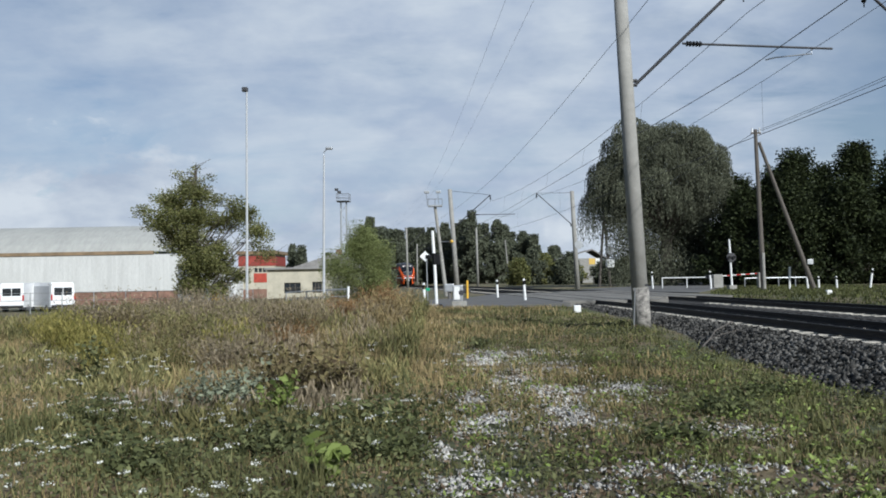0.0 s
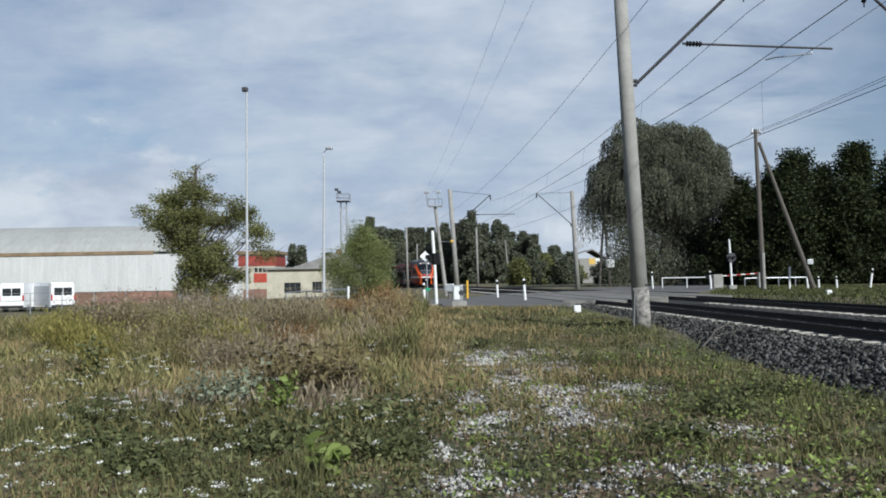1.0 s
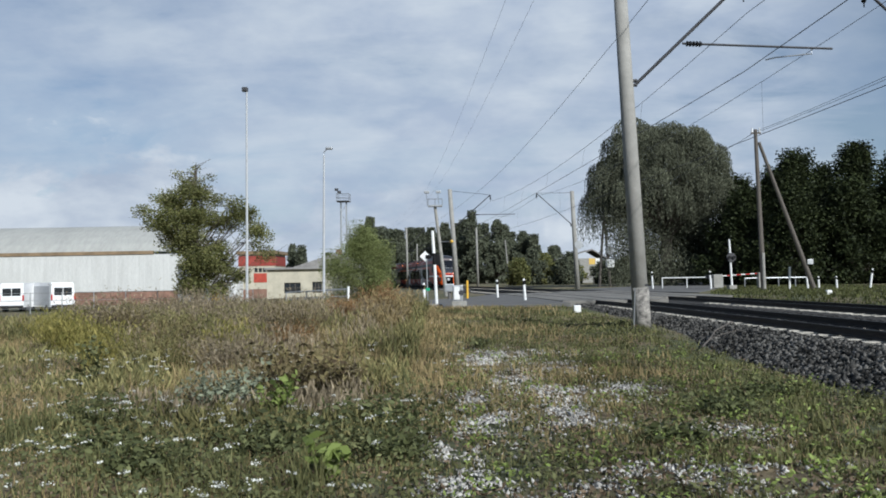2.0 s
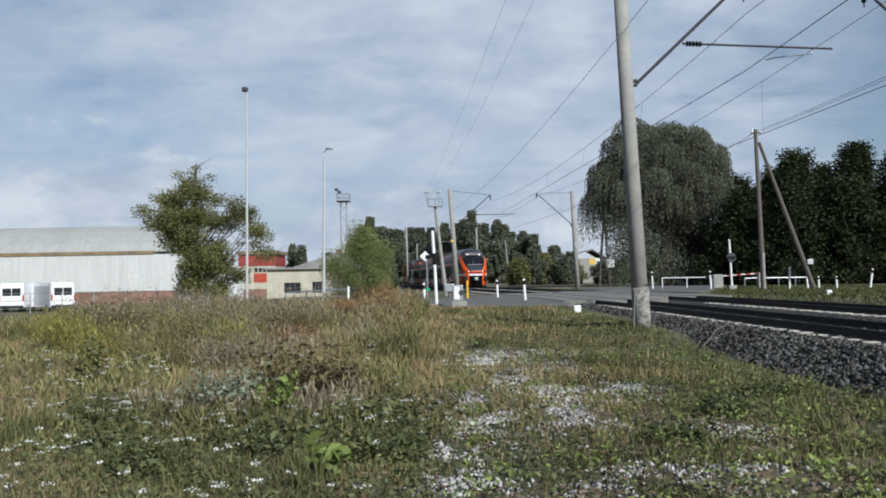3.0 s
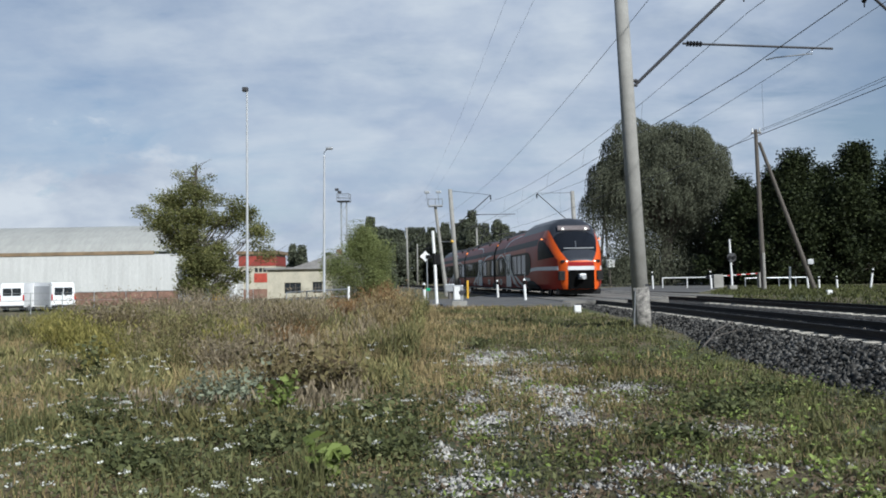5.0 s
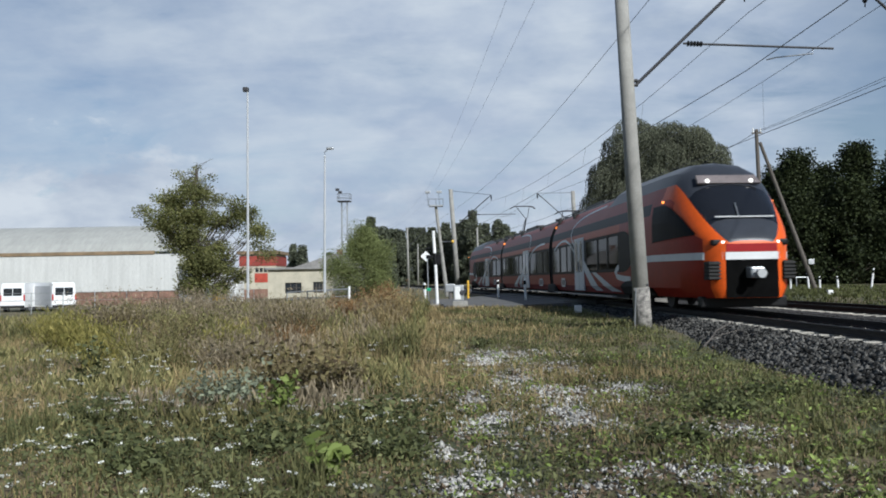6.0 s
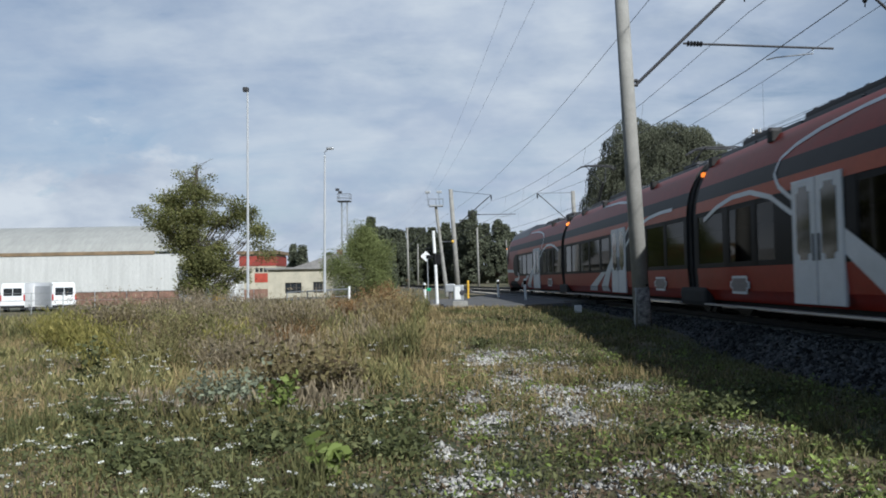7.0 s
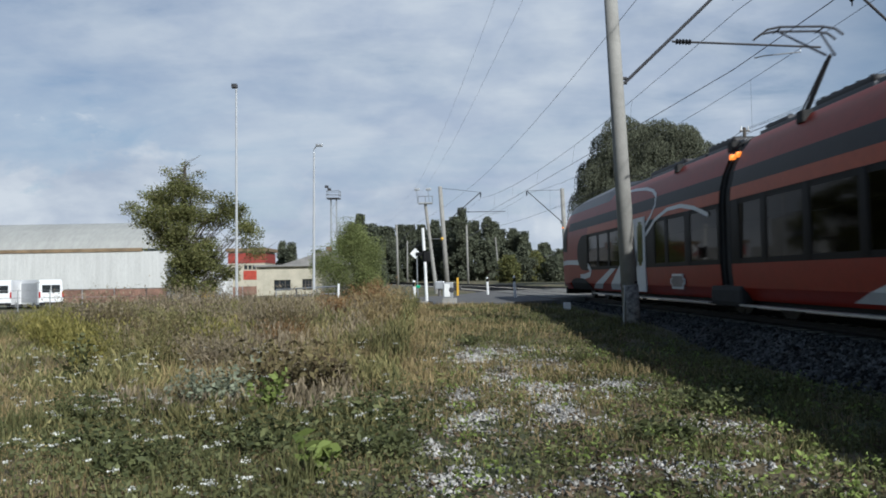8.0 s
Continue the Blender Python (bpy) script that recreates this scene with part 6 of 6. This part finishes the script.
def meadow():
    # short green turf
    x, y = scatter(270000, 4.3, 36, 1.15)
    b = bare(x, y)
    lu = lumps(x, y, 0.55, 3.0)
    ok = (RNG.uniform(0, 1, len(x)) > b * 1.15) & ~on_road(x, y) & (RNG.uniform(-0.75, 0.5, len(x)) < lu + 0.25 * np.clip(x, -2, 3)) & (RNG.uniform(-0.75, 0.45, len(x)) < lumps(x, y, 2.3, 71.0))
    x, y, lu = x[ok], y[ok], lu[ok]
    h = (0.07 + 0.11 * RNG.uniform(0, 1, len(x)) ** 1.5) * (1 + 0.7 * np.clip(lu, -0.4, 1)) * (1 + 0.9 * lumps(x, y, 2.3, 71.0)) * np.where(x < -1, 1.4, 0.7)
    stuff("green_grass", *blades(x, y, h, 0.006 + 0.0011 * y), G_GREEN, "short green meadow grass", "grass")
    # the same turf all round the tripod
    n = 60000
    x, y = RNG.uniform(-17, 5.4, n), RNG.uniform(-9, 35, n)
    ok = ((np.abs(x) > 0.6 * y) | (y < 4.3)) & ~on_road(x, y) & (np.hypot(x, y) > 0.8)
    x, y = x[ok], y[ok]
    stuff("outer_grass", *blades(x, y, RNG.uniform(0.08, 0.3, len(x)), np.full(len(x), 0.02), 0.4), G_MIXED, "mixed green and dry meadow grass", "grass")
    # straw
    x, y = scatter(150000, 4.5, 36, 1.0, xhi=4.6)
    lu = lumps(x, y, 0.4, 9.0)
    ok = (RNG.uniform(-0.5, 0.6, len(x)) < lu + np.clip(-x * 0.10, -0.45, 0.35)) & ~on_road(x, y) & (RNG.uniform(0, 1, len(x)) > bare(x, y))
    x, y = x[ok], y[ok]
    tall = smooth(9, 17, y) * (1 - smooth(-2.5, 0.5, x)) * (1 - 0.8 * smooth(0.40, 0.47, -x / y))
    h = (0.10 + 0.14 * RNG.uniform(0, 1, len(x))) * (1 + 1.7 * tall) * (0.5 + 0.5 * smooth(6, 12, y))
    stuff("dry_grass", *blades(x, y, h, 0.0035 + 0.0009 * y, 0.6), G_DRY, "dry straw-coloured grass", "grass")
    # low herbs
    x, y = scatter(190000, 4.3, 34, 1.2)
    lu = lumps(x, y, 0.8, 14.0) * 0.6 + lumps(x, y, 2.6, 15.0) * 0.7
    ok = (RNG.uniform(-0.45, 0.7, len(x)) < lu) & ~on_road(x, y) & (RNG.uniform(0, 1, len(x)) > bare(x, y) * 1.1)
    x, y, lu = x[ok], y[ok], lu[ok]
    z = ground_z(x, y) + RNG.uniform(0.01, 0.16, len(x)) * (0.6 + np.clip(lu, 0, 1)) * np.where(x < -0.5, 1.7, 1.0)
    v, f = leaf_quads(np.stack([x, y, z], 1), 0.052, RNG, 0.0, 0.5)
    stuff("low_herbs", v, f, G_LEAF, "low green herbs and leafy weeds", "weeds")
    # tall brown weeds on the far side of the meadow
    x, y = scatter(30000, 9.5, 33, 0.5, xhi=-0.9)
    lu = lumps(x, y, 0.45, 21.0)
    ok = (RNG.uniform(-0.15, 0.45, len(x)) < lu) & ~on_road(x, y) & (x < -0.9 - 0.05 * y * RNG.uniform(0, 1, len(x)))
    x, y, lu = x[ok], y[ok], lu[ok]
    open_side = 1 - 0.72 * smooth(0.40, 0.47, -x / y)
    h = (0.30 + 0.65 * smooth(9, 20, y)) * RNG.uniform(0.5, 1.15, len(x)) * (0.75 + 0.8 * np.clip(lu, -0.2, 0.6)) * open_side
    stuff("tall_weeds", *blades(x, y, h, 0.010 + 0.0009 * y, 0.14), G_WEED, "tall brown dry weed stems", "weeds")
    k = 5
    xx, yy, hh = np.repeat(x, k), np.repeat(y, k), np.repeat(h, k)
    t = RNG.uniform(0.45, 1.05, len(xx))
    p = np.stack([xx + RNG.normal(size=len(xx)) * 0.06, yy + RNG.normal(size=len(xx)) * 0.06, ground_z(xx, yy) + hh * t], 1)
    v, f = leaf_quads(p, 0.12, RNG, 0.7, 0.2)
    stuff("weed_seed_heads", v, f, G_WEED, "brown seed heads of tall weeds", "weeds")
    # leafy green weeds among them
    x, y = scatter(24000, 8.0, 33, 0.6, xhi=-0.6)
    lu = lumps(x, y, 0.5, 41.0)
    ok = (RNG.uniform(-0.25, 0.5, len(x)) < lu) & ~on_road(x, y)
    x, y, lu = x[ok], y[ok], lu[ok]
    h = (0.22 + 0.5 * smooth(8, 20, y)) * RNG.uniform(0.5, 1.15, len(x)) * (1 - 0.35 * smooth(0.40, 0.47, -x / y)) * (0.8 + 0.9 * np.clip(lu, -0.3, 0.6))
    stuff("green_weed_stems", *blades(x, y, h, 0.010 + 0.0009 * y, 0.14), G_LEAF, "green stems of tall leafy weeds", "weeds")
    k = 12
    xx, yy, hh = np.repeat(x, k), np.repeat(y, k), np.repeat(h, k)
    t = RNG.uniform(0.15, 1.0, len(xx))
    p = np.stack([xx + RNG.normal(size=len(xx)) * 0.07, yy + RNG.normal(size=len(xx)) * 0.07, ground_z(xx, yy) + hh * t], 1)
    v, f = leaf_quads(p, 0.17, RNG, 0.62, 0.16)
    stuff("green_weeds", v, f, G_HERB, "tall leafy green weeds", "weeds")
    # white umbels
    x, y = scatter(1200, 5.0, 15, 1.1, xhi=0.3)
    lu = lumps(x, y, 0.7, 31.0)
    ok = (RNG.uniform(-0.2, 0.6, len(x)) < lu + 0.22 * smooth(-1, -4, x))
    x, y = x[ok], y[ok]
    h = RNG.uniform(0.20, 0.42, len(x)) + 0.16 * smooth(9, 14, y)
    zt = ground_z(x, y) + h
    k = 15
    p = np.stack([np.repeat(x, k) + RNG.normal(size=len(x) * k) * 0.024, np.repeat(y, k) + RNG.normal(size=len(x) * k) * 0.024, np.repeat(zt, k) + RNG.normal(size=len(x) * k) * 0.006], 1)
    v, f = leaf_quads(p, 0.018, RNG, 0.0, 0.9)
    stuff("white_flowers", v, f, G_FLOWER, "small white yarrow flower heads", "flowers")
    stuff("flower_stems", *blades(x, y, h, np.full(len(x), 0.006), 0.02), G_LEAF, "thin green flower stems", "weeds")
    # dead leaves and stalks lying about
    x, y = scatter(60000, 4.3, 30, 1.2, xlo=-3.5)
    lu = lumps(x, y, 0.9, 60.0)
    ok = (RNG.uniform(-0.35, 0.5, len(x)) < lu) & ~on_road(x, y)
    x, y = x[ok], y[ok]
    v, f = leaf_quads(np.stack([x, y, ground_z(x, y) + RNG.uniform(0.005, 0.09, len(x))], 1), 0.06, RNG, 0.0, 0.4)
    stuff("dead_leaves", v, f, G_DEAD, "brown dead leaves and stalks", "leaf litter")
    # mown verge beyond the tracks
    n = 26000
    y = RNG.uniform(14, 75, n)
    x = centre_x(y) + 8.0 + 22 * RNG.uniform(0, 1, n) ** 1.5
    ok = ~((y > 48) & (x < 20 + (y - 58) * 0.4))
    x, y = x[ok], y[ok]
    stuff("verge_grass", *blades(x, y, RNG.uniform(0.06, 0.2, len(x)), np.full(len(x), 0.06), 0.4), G_VERGE, "sunlit yellow-green verge grass", "grass")
    # small bright weeds in the short turf
    x, y = scatter(700, 5.0, 18, 1.2, xlo=0.0)
    k = 14
    p = np.stack([np.repeat(x, k) + RNG.normal(size=len(x) * k) * 0.05, np.repeat(y, k) + RNG.normal(size=len(x) * k) * 0.05, np.repeat(ground_z(x, y), k) + RNG.uniform(0.02, 0.16, len(x) * k)], 1)
    v, f = leaf_quads(p, 0.055, RNG, 0.0, 0.45)
    stuff("bright_weeds", v, f, G_LIME, "small bright green weeds in the turf", "weeds")


meadow()


def stones(name, x, y, z, size, m, label, cat):
    """Loose angular stones, each a squashed uneven octahedron."""
    n = len(x)
    o = np.array([(1, 0, 0), (0, 1, 0), (-1, 0, 0), (0, -1, 0), (0, 0, 1), (0, 0, -1)], float)
    v = o[None] * (size[:, None, None] * RNG.uniform(0.5, 1.2, (n, 6, 1)))
    v[:, :, 2] *= 0.75
    v += RNG.normal(size=(n, 6, 3)) * size[:, None, None] * 0.28
    a = RNG.uniform(0, 6.28, n)
    c, s = np.cos(a)[:, None], np.sin(a)[:, None]
    vx, vy = v[:, :, 0] * c - v[:, :, 1] * s, v[:, :, 0] * s + v[:, :, 1] * c
    v = np.stack([vx + x[:, None], vy + y[:, None], v[:, :, 2] + z[:, None]], 2).reshape(-1, 3)
    t = np.array([(0, 1, 4), (1, 2, 4), (2, 3, 4), (3, 0, 4), (1, 0, 5), (2, 1, 5), (3, 2, 5), (0, 3, 5)])
    f = (np.arange(n)[:, None, None] * 6 + t[None]).reshape(-1, 3)
    return tagged(fast_mesh(name, v, f, m), label, cat, kind="stuff")


def all_stones():
    xs, ys = [], []
    for cx, cy, rx, ry in PATCHES:
        k = int(5600 * rx * ry)
        xs.append(cx + RNG.normal(size=k) * rx * 0.72)
        ys.append(cy + RNG.normal(size=k) * ry * 0.72)
    x, y = np.concatenate(xs), np.concatenate(ys)
    lu = lumps(x, y, 1.6, 50.0) * 0.6 + lumps(x, y, 4.5, 52.0) * 0.6
    ok = RNG.uniform(-0.2, 0.4, len(x)) < lu
    x, y = x[ok], y[ok]
    stones("pale_gravel", x, y, ground_z(x, y) + 0.02, 0.010 + 0.03 * RNG.uniform(0, 1, len(x)) ** 2, STONE, "pale crushed stone showing through the turf", "gravel")
    # ballast shoulder
    n = 48000
    s = 5 + 45 * RNG.uniform(0, 1, n) ** 1.3
    u = RNG.uniform(-3.05, -1.40, n)
    zz = np.interp(u, [-3.2, -2.75, -1.75, -1.42], [-0.25, 0.0, 0.40, 0.452])
    px, py = np.interp(s, _S, _X), np.interp(s, _S, _Y)
    stones("ballast_stones", px + u, py, zz + 0.02, 0.016 + 0.062 * RNG.uniform(0, 1, n) ** 2, BSTONE, "grey crushed ballast stones on the shoulder", "ballast")
    # darker, smaller stones inside the sleeper ends than on the shoulder
    n = 16000
    s = 5 + 31 * RNG.uniform(0, 1, n)
    u = RNG.uniform(-1.4, 6.6, n)
    px, py = np.interp(s, _S, _X), np.interp(s, _S, _Y)
    stones("ballast_stones", px + u, py, np.full(n, 0.430), RNG.uniform(0.015, 0.033, n), BDARK, "dark ballast stones between the sleepers", "ballast")


all_stones()


def plant(name, x, y, h, r, n, size, m, label, stems=10, droop=0.1, aspect=0.55, m2=None):
    th = thing(name, Matrix.Translation((x, y, float(ground_z(x, y)))), label, "plant")
    bm = B()
    pts = []
    for i in range(stems):
        a = i * 2.4
        rr = r * math.sqrt((i + 0.5) / stems)
        tip = Vector((rr * math.cos(a), rr * math.sin(a), h * RNG.uniform(0.65, 1.0)))
        rod(bm, (tip.x * 0.15, tip.y * 0.15, -0.05), tip, 0.010, 0.004, 5)
        t = RNG.uniform(0.25, 1.05, max(1, n // stems))[:, None]
        pts.append(np.array(tip) * t + RNG.normal(size=(len(t), 3)) * r * 0.16)
    tagged(part("stalk", bm, m2 or m, th), kind="stuff")
    p = np.concatenate(pts)
    p[:, 2] = np.clip(p[:, 2], 0.02, None)
    v, f = leaf_quads(p, size, RNG, droop, aspect)
    fast_mesh("leaves", v, f, m, th)


plant("dock_plant", -2.25, 11.6, 0.82, 0.85, 620, 0.095, G_DOCK, "dark reddish-brown leafy dock plant going to seed", 26)
plant("dock_plant", -1.55, 11.2, 0.74, 0.65, 420, 0.095, G_DOCK, "dark brown-green leafy weed clump", 18)
plant("mugwort_plant", -2.9, 10.4, 0.55, 0.65, 800, 0.07, G_SAGE, "grey-green mugwort clump with pale leaves", 20)
plant("bright_plant", -2.0, 9.6, 0.55, 0.25, 150, 0.11, G_LIME, "fresh yellow-green leafy weed", 6)
plant("rosette_plant", -1.02, 6.9, 0.34, 0.19, 90, 0.155, G_LIME, "bright green broad-leaved rosette plant", 7, 0.0, 0.5)
plant("hogweed_plant", -5.6, 12.5, 0.95, 0.4, 160, 0.10, G_LEAF, "green hogweed with pale flower heads", 7)
plant("low_weed", 0.85, 19.0, 0.25, 0.3, 120, 0.10, G_LEAF, "dark green leafy weed on the path", 8)
plant("grass_tussock", -1.6, 24.0, 1.15, 0.9, 1800, 0.16, G_DRY, "tall tan dry grass tussock", 40, 0.5, 0.16)
plant("grass_tussock", -1.65, 20.6, 0.95, 0.7, 1500, 0.14, G_DRY, "pale dry grass tussock", 30, 0.5, 0.16)
plant("weed_thicket", -8.8, 21.0, 1.30, 1.2, 4200, 0.09, G_WEED, "dark brown twiggy weed thicket", 60, 0.3, 0.3)
plant("weed_thicket", -6.0, 19.0, 1.05, 1.1, 3200, 0.09, G_HERB, "tall olive-green weed thicket", 50, 0.3, 0.3)
plant("weed_thicket", -4.2, 20.5, 1.08, 1.2, 3200, 0.09, G_WEED, "brown weed thicket gone to seed", 50, 0.4, 0.25)
plant("weed_thicket", -7.2, 24.5, 1.12, 1.4, 3000, 0.10, G_WEED, "brown weed thicket at the meadow's edge", 50, 0.4, 0.25)
plant("weed_thicket", -10.2, 23.0, 0.9, 1.0, 2000, 0.10, G_HERB, "olive-green weed thicket near the fence", 40, 0.3, 0.3)
plant("weed_thicket", -5.2, 14.2, 0.95, 0.8, 2200, 0.07, G_HERB, "yellow-green leafy weed thicket", 40, 0.3, 0.25)
plant("weed_thicket", -3.9, 14.0, 0.85, 0.7, 1800, 0.07, G_WEED, "small grey-brown weed thicket in the meadow", 40, 0.4, 0.25)
plant("rusty_weeds", -2.05, 28.0, 1.35, 0.4, 900, 0.12, G_RUST, "tall rust-orange dry weed clump", 40, 0.6, 0.2)
plant("rusty_weeds", -2.0, 25.5, 1.15, 0.9, 2200, 0.11, G_RUST, "rust-brown dry weed clump", 40, 0.4, 0.25)
plant("rusty_weeds", -2.9, 24.5, 1.0, 0.8, 1800, 0.11, G_RUST, "rust-brown dry weed clump", 40, 0.4, 0.25)
plant("rusty_weeds", -3.4, 17.5, 0.8, 0.6, 1300, 0.08, G_RUST, "reddish-brown dry weed clump", 30, 0.4, 0.25)

for px_, py_, h_, r_, n_ in ((-0.75, 9.2, 0.22, 0.75, 1200), (-1.7, 8.0, 0.22, 0.7, 1100), (-4.2, 9.8, 0.24, 0.6, 800), (-2.7, 7.2, 0.24, 0.5, 700), (-0.5, 7.7, 0.20, 0.5, 700),
                             (-3.4, 8.0, 0.24, 0.5, 600), (3.4, 9.8, 0.16, 0.5, 500), (2.4, 8.2, 0.16, 0.45, 400), (4.4, 11.0, 0.18, 0.5, 500)):
    plant("leafy_mound", px_, py_, h_, r_, n_, 0.075, G_SHADE, "low dark green mound of leafy weeds", 24, 0.1, 0.5)
for px_, py_, h_, r_, n_ in ((-8.5, 18.2, 1.0, 0.8, 2000), (-7.1, 16.8, 0.85, 0.7, 1600), (-9.6, 19.8, 0.95, 0.8, 1600), (-6.5, 15.2, 0.7, 0.6, 1200), (-4.6, 17.2, 0.8, 0.7, 1400)):
    plant("tall_herb", px_, py_, h_, r_, n_, 0.12, G_YELLOW, "tall yellow-green herb clump with narrow leaves", 34, 0.6, 0.2)
for px_, py_, h_, r_, n_ in ((-5.6, 16.8, 1.05, 0.5, 900), (-7.9, 19.6, 1.2, 0.6, 1300), (-3.6, 19.4, 1.1, 0.8, 1500)):
    plant("dry_stalks", px_, py_, h_, r_, n_, 0.10, G_DOCK, "dark brown upright dry stalks gone to seed", 30, 0.7, 0.2)


def fallen_branch():
    th = thing("fallen_branch", Matrix(), "dry pale branch lying on the ballast", "branch")
    part("branch", tube(B(), [(5.55, 17.2, 0.16), (5.95, 17.9, 0.27), (6.35, 18.7, 0.40), (6.9, 19.6, 0.46), (7.3, 20.2, 0.52)], 0.018, 6), M["wood"], th)
    part("twig", tube(B(), [(5.95, 17.9, 0.27), (6.3, 18.1, 0.36), (6.8, 18.4, 0.44)], 0.009, 5), M["wood"], th)


fallen_branch()


# ---------- what moves ----------
def motions():
    ts = [i * 0.25 for i in range(33)]
    walk(FRONT, [(t, car_pose(t, 10.6, False)) for t in ts])
    walk(MID, [(t, car_pose(t, 30.55, False)) for t in ts])
    walk(TAIL, [(t, car_pose(t, 50.5, True)) for t in ts])


motions()
